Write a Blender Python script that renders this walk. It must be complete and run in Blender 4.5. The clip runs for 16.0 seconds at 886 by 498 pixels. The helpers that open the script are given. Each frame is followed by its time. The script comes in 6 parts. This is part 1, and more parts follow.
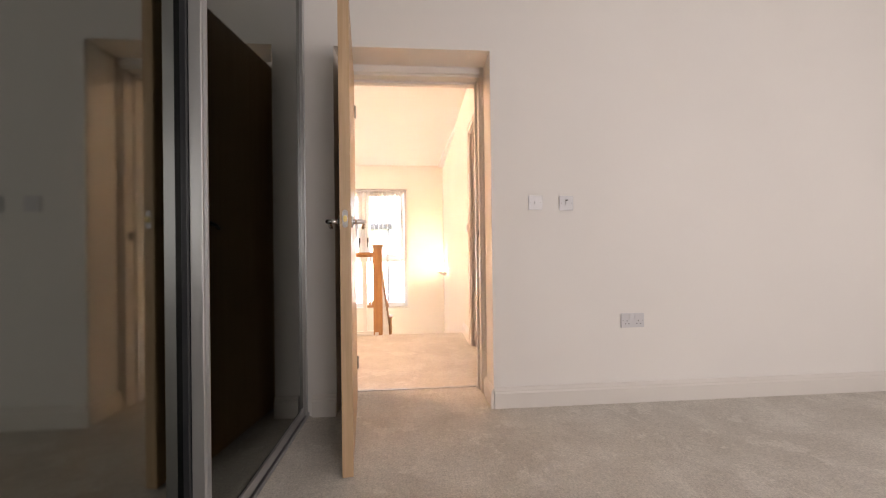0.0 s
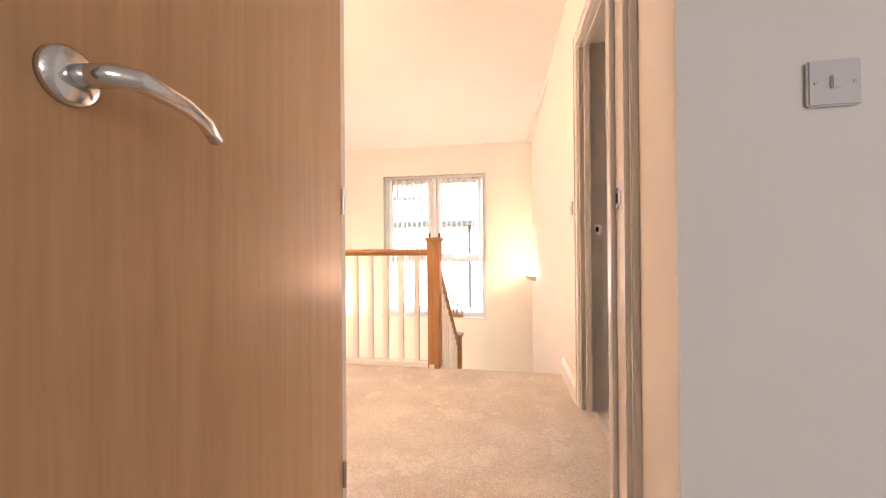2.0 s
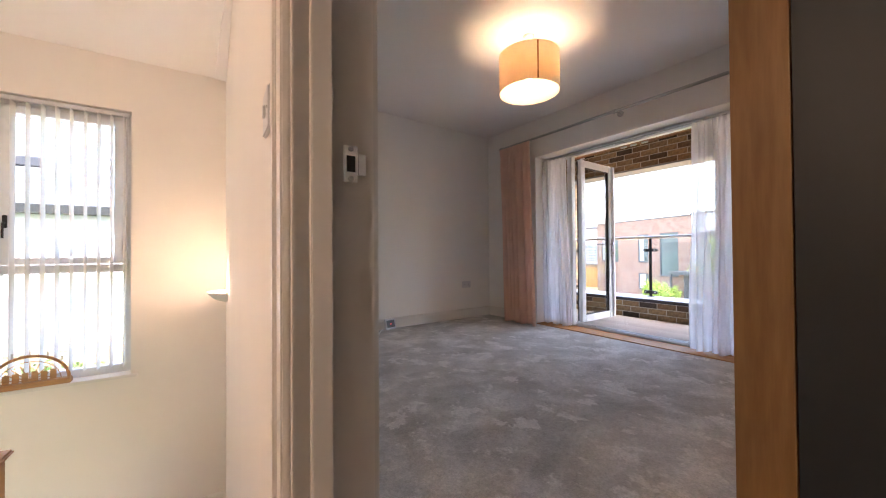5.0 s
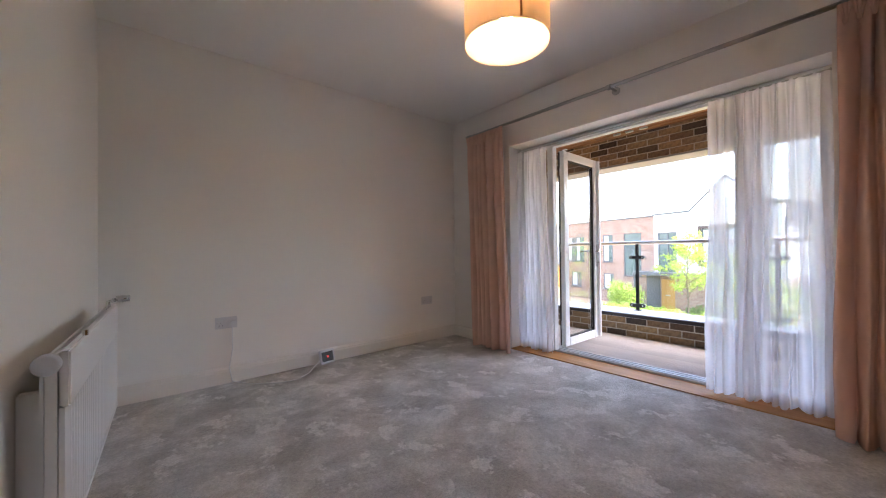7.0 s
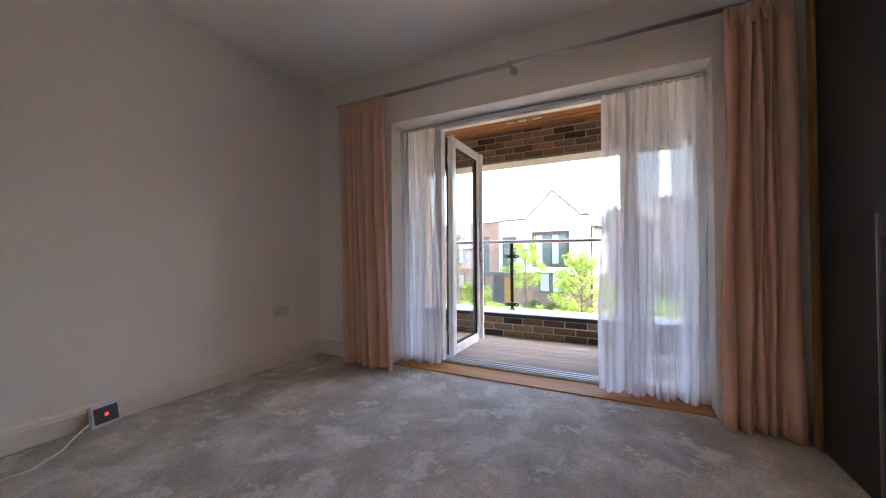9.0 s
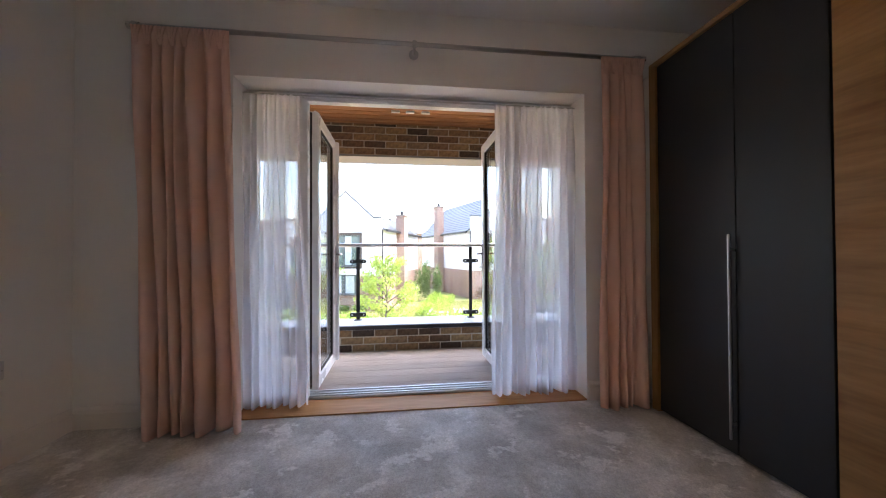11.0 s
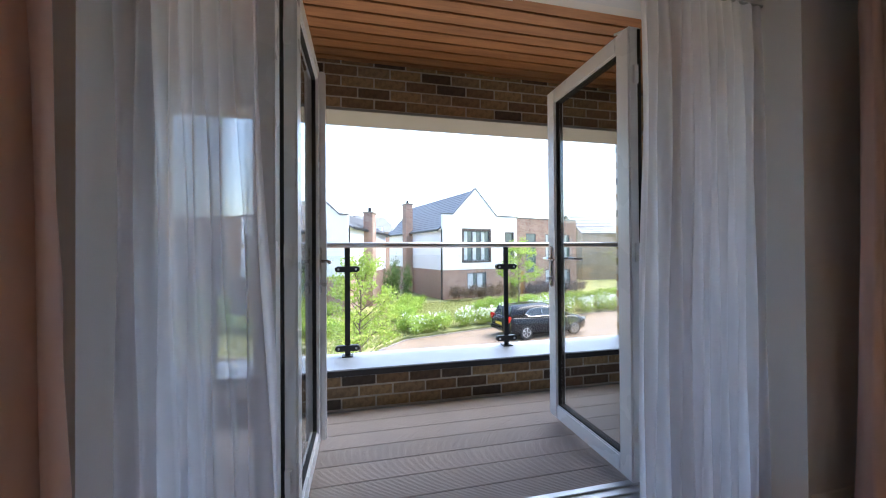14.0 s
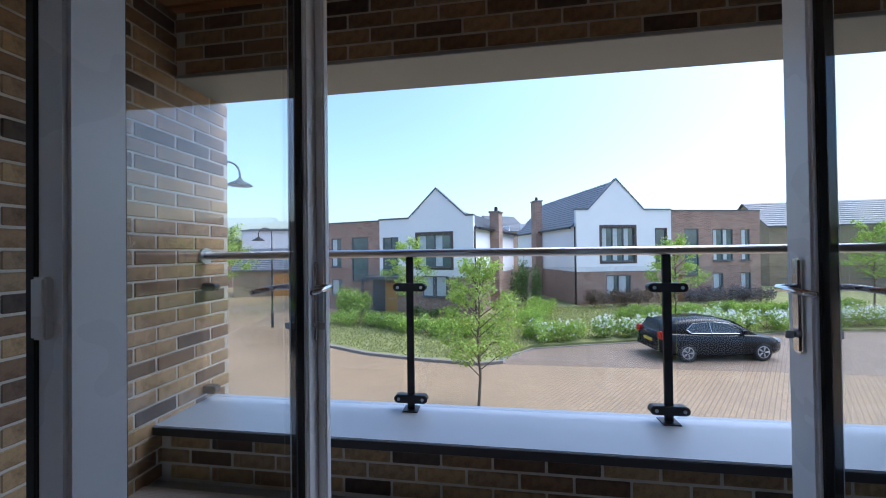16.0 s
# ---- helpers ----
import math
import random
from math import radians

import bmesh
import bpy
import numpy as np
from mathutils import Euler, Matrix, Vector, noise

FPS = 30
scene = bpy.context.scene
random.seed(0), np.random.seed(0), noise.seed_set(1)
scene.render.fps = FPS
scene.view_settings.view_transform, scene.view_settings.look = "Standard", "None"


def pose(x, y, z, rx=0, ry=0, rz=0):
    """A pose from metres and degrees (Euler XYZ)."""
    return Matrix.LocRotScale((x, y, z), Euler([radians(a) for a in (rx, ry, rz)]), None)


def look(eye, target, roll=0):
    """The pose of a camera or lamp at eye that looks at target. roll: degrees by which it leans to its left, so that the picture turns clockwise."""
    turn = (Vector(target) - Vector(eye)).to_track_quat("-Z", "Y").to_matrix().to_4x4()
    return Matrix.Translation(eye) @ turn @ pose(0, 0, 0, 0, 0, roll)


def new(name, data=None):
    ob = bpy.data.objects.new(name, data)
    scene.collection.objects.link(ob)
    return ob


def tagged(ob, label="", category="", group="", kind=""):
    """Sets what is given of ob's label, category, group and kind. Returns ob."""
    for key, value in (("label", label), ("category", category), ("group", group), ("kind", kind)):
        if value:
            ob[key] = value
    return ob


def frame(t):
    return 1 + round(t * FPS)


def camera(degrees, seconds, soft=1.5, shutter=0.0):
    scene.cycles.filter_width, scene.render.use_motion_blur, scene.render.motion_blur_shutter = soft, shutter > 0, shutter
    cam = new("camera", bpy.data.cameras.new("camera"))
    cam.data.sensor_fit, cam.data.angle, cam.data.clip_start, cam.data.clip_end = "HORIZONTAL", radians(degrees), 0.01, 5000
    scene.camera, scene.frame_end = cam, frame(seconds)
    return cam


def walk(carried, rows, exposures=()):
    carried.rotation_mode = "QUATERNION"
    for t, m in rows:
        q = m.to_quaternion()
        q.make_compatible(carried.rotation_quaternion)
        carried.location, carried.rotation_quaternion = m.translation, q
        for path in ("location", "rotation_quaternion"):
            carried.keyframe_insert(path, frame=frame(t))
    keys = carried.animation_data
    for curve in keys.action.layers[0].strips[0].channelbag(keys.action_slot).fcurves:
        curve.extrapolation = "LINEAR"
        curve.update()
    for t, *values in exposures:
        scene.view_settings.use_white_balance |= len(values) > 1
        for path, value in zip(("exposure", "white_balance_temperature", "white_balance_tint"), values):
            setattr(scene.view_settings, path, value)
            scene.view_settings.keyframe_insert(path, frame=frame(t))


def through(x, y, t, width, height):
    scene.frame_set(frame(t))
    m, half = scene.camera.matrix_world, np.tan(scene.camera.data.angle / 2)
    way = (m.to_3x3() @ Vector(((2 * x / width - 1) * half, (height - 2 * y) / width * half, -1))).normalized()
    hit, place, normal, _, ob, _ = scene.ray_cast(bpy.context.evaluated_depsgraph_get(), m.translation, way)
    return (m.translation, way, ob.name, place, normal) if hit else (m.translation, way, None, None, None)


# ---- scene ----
cam = camera(102.5, 16.0, soft=1.1)
METRES, EYE, TILT, LEAN, TURN = 7.8, 0.9, 0.0, 0.0, -6.6
ROWS = [
    (0.0, -0.0048, 0.0214, 0.0038, -0.23, 0.16, 0.68),
    (0.5, -0.0038, 0.0637, 0.0033, 6.78, 0.26, 0.63),
    (1.0, -0.0004, 0.1058, 0.0018, 11.83, 0.34, 0.70),
    (1.5, -0.0008, 0.1470, 0.0008, 13.96, 0.20, 0.72),
    (2.0, -0.0031, 0.1873, -0.0002, 13.83, 0.27, 0.43),
    (2.5, -0.0047, 0.2263, -0.0007, 10.26, 0.26, 0.44),
    (3.0, -0.0051, 0.2654, -0.0020, 3.63, 0.33, 0.36),
    (3.5, 0.0020, 0.3, -0.0036, -4.72, 0.45, 0.36),
    (4.0, 0.0030, 0.3330, -0.0044, -13.71, 0.69, 0.31),
    (4.5, 0.0105, 0.3606, -0.0063, -23.87, 0.78, 0.21),
    (7.0, 0.0921, 0.4701, 0.0091, -33.72, 0.54, 0.59),
    (7.5, 0.1031, 0.4879, 0.0083, -34.89, 0.57, 0.6),
    (8.0, 0.1155, 0.5059, 0.0047, -41.19, 0.66, 0.48),
    (8.5, 0.1249, 0.5251, 0.0037, -48.68, 0.68, 0.45),
    (9.0, 0.1297, 0.5439, 0.0031, -56.27, 0.75, 0.38),
    (9.5, 0.1359, 0.5662, 0.0026, -64.56, 0.76, 0.32),
    (10.0, 0.1418, 0.5921, 0.0038, -73.18, 0.8, 0.25),
    (12.5, 0.2005, 0.7093, 0.0143, -104.37, 0.42, 0.29),
    (13.0, 0.2372, 0.7174, 0.0132, -102.37, 0.36, 0.34),
    (13.5, 0.2718, 0.7158, 0.0137, -99.86, 0.37, 0.42),
    (14.0, 0.3055, 0.709, 0.014, -96.26, 0.45, 0.4),
    (14.5, 0.3394, 0.7002, 0.0136, -91.32, 0.43, 0.4),
    (15.0, 0.3695, 0.6909, 0.0155, -86.0, 0.47, 0.5),
    (15.5, 0.3977, 0.6834, 0.0187, -80.79, 0.47, 0.6),
    (16.0, 0.4238, 0.6802, 0.0211, -75.39, 0.56, 0.73),
]
walk(cam, [(t, pose(0, 0, EYE, TILT, LEAN, TURN) @ pose(METRES * x, METRES * y, METRES * z, 90 + pitch, roll, yaw)) for t, x, y, z, yaw, pitch, roll in ROWS],
     [(0.0, 4.3, 7350, 22), (1.0, 4.4, 7400, 22), (1.5, 4.3, 7350, 22), (2.5, 3.95, 7350, 24), (3.5, 3.5, 7000, 21), (4.7, 3.5, 6450, 16), (7.0, 3.55, 6480, 16), (8.0, 3.45, 6450, 16), (10.0, 3.0, 6430, 16), (12.5, 3.3, 6400, 15), (13.5, 2.85, 6180, 13),
      (14.0, 2.3, 6000, 10), (15.0, 1.55, 5550, 8), (16.0, 1.05, 5300, 10)])

# ---- world, sun, lamps ----
world = bpy.data.worlds.new("sky")
scene.world = world
world.use_nodes = True
wn = world.node_tree.nodes
sky = wn.new("ShaderNodeTexSky")
sky.sky_type, sky.sun_disc, sky.sun_elevation, sky.sun_rotation = "NISHITA", False, radians(58), radians(164)
sky.air_density, sky.dust_density, sky.ozone_density = 1.2, 3.0, 1.6
wn["Background"].inputs["Strength"].default_value = 0.15
world.node_tree.links.new(sky.outputs[0], wn["Background"].inputs["Color"])


def lamp(name, kind, m, power, color=(1, 1, 1), size=0.1, size_y=None):
    data = bpy.data.lights.new(name, kind)
    data.energy, data.color = power, color
    if kind == "AREA":
        data.size = size
        if size_y:
            data.shape, data.size_y = "RECTANGLE", size_y
    elif kind == "SUN":
        data.angle = size
    else:
        data.shadow_soft_size = size
    ob = new(name, data)
    ob.matrix_world = m
    return ob


WARM = (1.0, 0.67, 0.46)
lamp("sun", "SUN", look((15, -53, 88), (0, 0, 0)), 1.45, (1.0, 0.975, 0.95), radians(60))

# ---- helpers ----
PIVOT, SKEW = Vector((0.66, 3.6, 0)), -2.5
ML = Matrix.Translation(PIVOT) @ pose(0, 0, 0, 0, 0, SKEW) @ Matrix.Translation(-PIVOT)   # the landing and first bedroom stand a little askew
OFF = {}
GROUND = -2.85


def thing(name, at, label="", category="", group="", kind="", m=None):
    """An empty at the thing's base; m: the frame in which its parts are given."""
    ob = new(name)
    p = (m @ Vector(at)) if m else Vector(at)
    ob.location = p
    ob.empty_display_size = 0.05
    OFF[ob] = (p, m or Matrix())
    return tagged(ob, label, category, group, kind)


def finish(bm, material, name, smooth=False):
    me = bpy.data.meshes.new(name)
    bmesh.ops.recalc_face_normals(bm, faces=bm.faces)
    bm.to_mesh(me)
    bm.free()
    for one in (material if isinstance(material, (list, tuple)) else [material]):
        me.materials.append(one)
    if smooth:
        for f in me.polygons:
            f.use_smooth = True
    return me


def part(name, bm, material, parent, label="", smooth=False):
    p, m = OFF[parent]
    bm.transform(Matrix.Translation(-p) @ m)
    ob = new(name, finish(bm, material, name, smooth))
    ob.parent = parent
    OFF[ob] = (p, m)
    return tagged(ob, label)


def solid(name, bm, material, label="", category="", kind="structure", m=None, smooth=False, group=""):
    """One mesh that is a thing by itself."""
    if m:
        bm.transform(m)
    ob = new(name, finish(bm, material, name, smooth))
    OFF[ob] = (Vector(), m or Matrix())
    return tagged(ob, label, category, group, kind)


def B():
    return bmesh.new()


def box(bm, x0, x1, y0, y1, z0, z1, bevel=0.0, m=None):
    made = bmesh.ops.create_cube(bm, size=1)["verts"]
    t = Matrix.Translation(((x0 + x1) / 2, (y0 + y1) / 2, (z0 + z1) / 2)) @ Matrix.Diagonal((abs(x1 - x0), abs(y1 - y0), abs(z1 - z0), 1))
    bmesh.ops.transform(bm, matrix=t, verts=made)
    if bevel:
        edges = {e for v in made for e in v.link_edges}
        made = bmesh.ops.bevel(bm, geom=list(edges), offset=bevel, segments=2, affect="EDGES")["verts"]
    if m:
        bmesh.ops.transform(bm, matrix=m, verts=list({v for v in made}))
    return bm


def prism(bm, pts, z0, z1):
    low = [bm.verts.new((x, y, z0)) for x, y in pts]
    high = [bm.verts.new((x, y, z1)) for x, y in pts]
    bm.faces.new(low)
    bm.faces.new(high)
    for i in range(len(pts)):
        j = (i + 1) % len(pts)
        bm.faces.new((low[i], low[j], high[j], high[i]))
    return bm


def extrude(bm, profile, axis, a, b, m=None):
    """A closed profile of (u, v) pairs pushed along x or y from a to b; u is the other level axis, v is height."""
    def at(u, v, w):
        p = Vector((w, u, v)) if axis == "x" else Vector((u, w, v))
        return m @ p if m else p
    lo = [bm.verts.new(at(u, v, a)) for u, v in profile]
    hi = [bm.verts.new(at(u, v, b)) for u, v in profile]
    bm.faces.new(lo)
    bm.faces.new(hi)
    for i in range(len(profile)):
        j = (i + 1) % len(profile)
        bm.faces.new((lo[i], lo[j], hi[j], hi[i]))
    return bm


def tube(bm, pts, r, n=10, r1=None):
    """A round bar along points, tapering from r to r1."""
    r1 = r if r1 is None else r1
    pts = [Vector(p) for p in pts]
    rings = []
    for i, p in enumerate(pts):
        d = (pts[min(i + 1, len(pts) - 1)] - pts[max(i - 1, 0)]).normalized()
        u = d.orthogonal().normalized() if i == 0 else (rings_u - d * rings_u.dot(d)).normalized()
        rings_u = u
        v = d.cross(u)
        q = r + (r1 - r) * i / max(1, len(pts) - 1)
        rings.append([bm.verts.new(p + (u * math.cos(a) + v * math.sin(a)) * q) for a in (2 * math.pi * k / n for k in range(n))])
    for a, b in zip(rings, rings[1:]):
        for k in range(n):
            bm.faces.new((a[k], a[(k + 1) % n], b[(k + 1) % n], b[k]))
    bm.faces.new(rings[0])
    bm.faces.new(rings[-1])
    return bm


def lathe(bm, profile, centre, n=28, a0=0.0, a1=2 * math.pi, axis="z"):
    """(radius, height) pairs turned about an upright line."""
    full = abs(a1 - a0 - 2 * math.pi) < 1e-6
    steps = n if full else n + 1
    c = Vector(centre)
    cols = []
    for k in range(steps):
        a = a0 + (a1 - a0) * k / n
        if axis == "z":
            cols.append([bm.verts.new(c + Vector((r * math.cos(a), r * math.sin(a), h))) for r, h in profile])
        elif axis == "y":
            cols.append([bm.verts.new(c + Vector((r * math.cos(a), h, r * math.sin(a)))) for r, h in profile])
        else:
            cols.append([bm.verts.new(c + Vector((h, r * math.cos(a), r * math.sin(a)))) for r, h in profile])
    for k in range(n if full else n):
        a, b = cols[k], cols[(k + 1) % steps]
        for i in range(len(profile) - 1):
            bm.faces.new((a[i], b[i], b[i + 1], a[i + 1]))
    bmesh.ops.remove_doubles(bm, verts=bm.verts, dist=1e-6)
    return bm


def wall(name, P, Q, thick, z0, z1, holes, material, m=None, label=""):
    """An upright wall from P to Q, its body to the left of that line, with holes (s0, s1, z0, z1) along it."""
    P, Q = Vector((*P, 0)), Vector((*Q, 0))
    d = (Q - P).normalized()
    n = Vector((-d.y, d.x, 0))
    size = (Q - P).length
    cuts = sorted({0.0, size, *(h[0] for h in holes), *(h[1] for h in holes)})
    bm = B()
    for a, b in zip(cuts, cuts[1:]):
        spans, mid = [(z0, z1)], (a + b) / 2
        for s0, s1, h0, h1 in holes:
            if s0 < mid < s1:
                spans = [(p, q) for lo, hi in spans for p, q in ((lo, min(hi, h0)), (max(lo, h1), hi)) if q - p > 1e-4]
        pts = [P + d * a, P + d * b, P + d * b + n * thick, P + d * a + n * thick]
        for lo, hi in spans:
            prism(bm, [(p.x, p.y) for p in pts], lo, hi)
    return solid(name, bm, material, label, "wall", m=m)


# ---- materials ----
def nodes(name):
    material = bpy.data.materials.new(name)
    material.use_nodes = True
    nt = material.node_tree
    return material, nt, nt.nodes["Principled BSDF"]


def noise_node(nt, scale, detail=4.0, rough=0.55, stretch=None, coord="Object"):
    tc = nt.nodes.new("ShaderNodeTexCoord")
    tex = nt.nodes.new("ShaderNodeTexNoise")
    tex.inputs["Scale"].default_value, tex.inputs["Detail"].default_value, tex.inputs["Roughness"].default_value = scale, detail, rough
    if stretch:
        mp = nt.nodes.new("ShaderNodeMapping")
        mp.inputs["Scale"].default_value = stretch
        nt.links.new(tc.outputs[coord], mp.inputs[0])
        nt.links.new(mp.outputs[0], tex.inputs["Vector"])
    else:
        nt.links.new(tc.outputs[coord], tex.inputs["Vector"])
    return tex


def ramp_node(nt, value, stops):
    r = nt.nodes.new("ShaderNodeValToRGB")
    nt.links.new(value, r.inputs[0])
    while len(r.color_ramp.elements) < len(stops):
        r.color_ramp.elements.new(0.5)
    for e, (p, c) in zip(r.color_ramp.elements, stops):
        e.position, e.color = p, (*c, 1)
    return r.outputs[0]


def blend(nt, a, b, fac, mode="MIX"):
    mx = nt.nodes.new("ShaderNodeMix")
    mx.data_type, mx.blend_type = "RGBA", mode
    for socket, v in ((mx.inputs[0], fac), (mx.inputs[6], a), (mx.inputs[7], b)):
        if hasattr(v, "links"):
            nt.links.new(v, socket)
        elif isinstance(v, tuple):
            socket.default_value = (*v, 1)
        else:
            socket.default_value = v
    return mx.outputs[2]


def add_bump(nt, bsdf, height, strength, distance):
    b = nt.nodes.new("ShaderNodeBump")
    b.inputs["Strength"].default_value, b.inputs["Distance"].default_value = strength, distance
    nt.links.new(height, b.inputs["Height"])
    nt.links.new(b.outputs[0], bsdf.inputs["Normal"])


def paint(name, color, rough=0.6, var=0.06, scale=3.0, grain=180.0, bump=0.15, dist=0.0006, metal=0.0, coat=0.0, random_tint=0.0):
    """A plain finish with a slow drift of tone, a fine grain and a little relief."""
    material, nt, b = nodes(name)
    big, fine = noise_node(nt, scale, 3), noise_node(nt, grain, 2)
    dark, light = tuple(c * (1 - var) for c in color), tuple(min(1, c * (1 + var)) for c in color)
    col = ramp_node(nt, big.outputs[0], [(0.3, dark), (0.7, light)])
    col = blend(nt, col, ramp_node(nt, fine.outputs[0], [(0.3, dark), (0.7, light)]), 0.3)
    if random_tint:
        info = nt.nodes.new("ShaderNodeObjectInfo")
        col = blend(nt, col, ramp_node(nt, info.outputs["Random"], [(0, tuple(c * (1 - random_tint) for c in color)), (1, tuple(min(1, c * (1 + random_tint)) for c in color))]), 0.6)
    nt.links.new(col, b.inputs["Base Color"])
    rr = nt.nodes.new("ShaderNodeMapRange")
    rr.inputs["To Min"].default_value, rr.inputs["To Max"].default_value = max(0.02, rough - 0.06), min(1, rough + 0.06)
    nt.links.new(big.outputs[0], rr.inputs[0])
    nt.links.new(rr.outputs[0], b.inputs["Roughness"])
    b.inputs["Metallic"].default_value, b.inputs["Coat Weight"].default_value = metal, coat
    if bump:
        add_bump(nt, b, fine.outputs[0], bump, dist)
    return material


def wood(name, dark, light, stretch=(12, 12, 0.8), rough=0.45, knots=False, bump=0.1):
    """Grain that runs along the axis with the small stretch."""
    material, nt, b = nodes(name)
    n1 = noise_node(nt, 1.6, 6, 0.6, stretch)
    n2 = noise_node(nt, 9.0, 3, 0.5, stretch)
    col = ramp_node(nt, n1.outputs[0], [(0.3, dark), (0.52, tuple((a + c) / 2 for a, c in zip(dark, light))), (0.72, light)])
    col = blend(nt, col, ramp_node(nt, n2.outputs[0], [(0.35, dark), (0.65, light)]), 0.25)
    if knots:
        tc = nt.nodes.new("ShaderNodeTexCoord")
        mp = nt.nodes.new("ShaderNodeMapping")
        mp.inputs["Scale"].default_value = tuple(3.2 if s > 2 else 1.5 for s in stretch)
        vor = nt.nodes.new("ShaderNodeTexVoronoi")
        vor.inputs["Scale"].default_value = 1.0
        nt.links.new(tc.outputs["Object"], mp.inputs[0])
        nt.links.new(mp.outputs[0], vor.inputs["Vector"])
        col = blend(nt, col, tuple(c * 0.3 for c in dark), ramp_node(nt, vor.outputs["Distance"], [(0.0, (0.9, 0.9, 0.9)), (0.12, (0, 0, 0))]))
    nt.links.new(col, b.inputs["Base Color"])
    b.inputs["Roughness"].default_value = rough
    add_bump(nt, b, n2.outputs[0], bump, 0.0008)
    return material


def carpet(name, a, c):
    """Cut pile: tufts, with patches where the pile lies another way."""
    material, nt, b = nodes(name)
    patch = noise_node(nt, 3.6, 6, 0.62)
    patch.inputs["Distortion"].default_value = 0.4
    mark = noise_node(nt, 4.6, 5, 0.66, (1.15, 1.0, 1.0))
    streak = noise_node(nt, 1.6, 5, 0.65, (1.0, 1.3, 1.0))
    tuft = noise_node(nt, 120, 3, 0.65)
    fleck = noise_node(nt, 45, 3, 0.7)
    mid = tuple(p * 0.6 + q * 0.4 for p, q in zip(a, c))
    col = ramp_node(nt, patch.outputs[0], [(0.40, a), (0.52, mid), (0.66, c)])
    col = blend(nt, col, ramp_node(nt, streak.outputs[0], [(0.38, a), (0.62, c)]), 0.4)
    col = blend(nt, col, c, ramp_node(nt, mark.outputs[0], [(0.555, (0, 0, 0)), (0.60, (0.75, 0.75, 0.75))]))
    col = blend(nt, col, ramp_node(nt, tuft.outputs[0], [(0.28, (0.5, 0.5, 0.5)), (0.64, (1, 1, 1))]), 0.6, "MULTIPLY")
    col = blend(nt, col, ramp_node(nt, fleck.outputs[0], [(0.32, (0.7, 0.7, 0.7)), (0.62, (1, 1, 1))]), 0.5, "MULTIPLY")
    nt.links.new(col, b.inputs["Base Color"])
    b.inputs["Roughness"].default_value = 0.95
    b.inputs["Sheen Weight"].default_value = 0.25
    b.inputs["Specular IOR Level"].default_value = 0.1
    mix = nt.nodes.new("ShaderNodeMath")
    mix.operation = "ADD"
    nt.links.new(tuft.outputs[0], mix.inputs[0])
    nt.links.new(patch.outputs[0], mix.inputs[1])
    add_bump(nt, b, mix.outputs[0], 0.7, 0.012)
    return material


def glass(name, tint=(1, 1, 1), shine=0.08):
    """Clear sheet glass: mostly see-through, with a sharp reflection that grows at a slant."""
    material, nt, b = nodes(name)
    nt.nodes.remove(b)
    out = nt.nodes["Material Output"]
    tr, gl = nt.nodes.new("ShaderNodeBsdfTransparent"), nt.nodes.new("ShaderNodeBsdfGlossy")
    tr.inputs[0].default_value, gl.inputs["Roughness"].default_value = (*tint, 1), 0.0
    lw, mx = nt.nodes.new("ShaderNodeLayerWeight"), nt.nodes.new("ShaderNodeMixShader")
    lw.inputs["Blend"].default_value = 0.5
    power, scale = nt.nodes.new("ShaderNodeMath"), nt.nodes.new("ShaderNodeMapRange")
    power.operation = "POWER"
    power.inputs[1].default_value = 3.0
    scale.inputs["To Min"].default_value, scale.inputs["To Max"].default_value = 0.035, 0.80
    nt.links.new(lw.outputs["Facing"], power.inputs[0])
    nt.links.new(power.outputs[0], scale.inputs[0])
    nt.links.new(scale.outputs[0], mx.inputs[0])
    nt.links.new(tr.outputs[0], mx.inputs[1])
    nt.links.new(gl.outputs[0], mx.inputs[2])
    nt.links.new(mx.outputs[0], out.inputs["Surface"])
    return material


def cloth(name, color, through, see=0.0, weave=900.0):
    """Woven cloth that lets some light through; see: the share of open gaps."""
    material, nt, b = nodes(name)
    out = nt.nodes["Material Output"]
    n = noise_node(nt, weave, 2)
    big = noise_node(nt, 6, 3)
    col = ramp_node(nt, big.outputs[0], [(0.3, tuple(c * 0.93 for c in color)), (0.7, color)])
    nt.links.new(col, b.inputs["Base Color"])
    b.inputs["Roughness"].default_value, b.inputs["Sheen Weight"].default_value = 0.9, 0.15
    add_bump(nt, b, n.outputs[0], 0.2, 0.0008)
    tl, mx = nt.nodes.new("ShaderNodeBsdfTranslucent"), nt.nodes.new("ShaderNodeMixShader")
    nt.links.new(col, tl.inputs[0])
    mx.inputs[0].default_value = through
    nt.links.new(b.outputs[0], mx.inputs[1])
    nt.links.new(tl.outputs[0], mx.inputs[2])
    last = mx
    if see:
        tr, my = nt.nodes.new("ShaderNodeBsdfTransparent"), nt.nodes.new("ShaderNodeMixShader")
        layers = noise_node(nt, 1.0, 3, 0.5, (1.0, 6.0, 0.25))
        gap = nt.nodes.new("ShaderNodeMapRange")
        for k, v in (("From Min", 0.50), ("From Max", 0.68), ("To Min", see * 0.2), ("To Max", see * 1.8)):
            gap.inputs[k].default_value = v
        nt.links.new(layers.outputs[0], gap.inputs[0])
        nt.links.new(gap.outputs[0], my.inputs[0])
        nt.links.new(mx.outputs[0], my.inputs[1])
        nt.links.new(tr.outputs[0], my.inputs[2])
        last = my
    nt.links.new(last.outputs[0], out.inputs["Surface"])
    return material


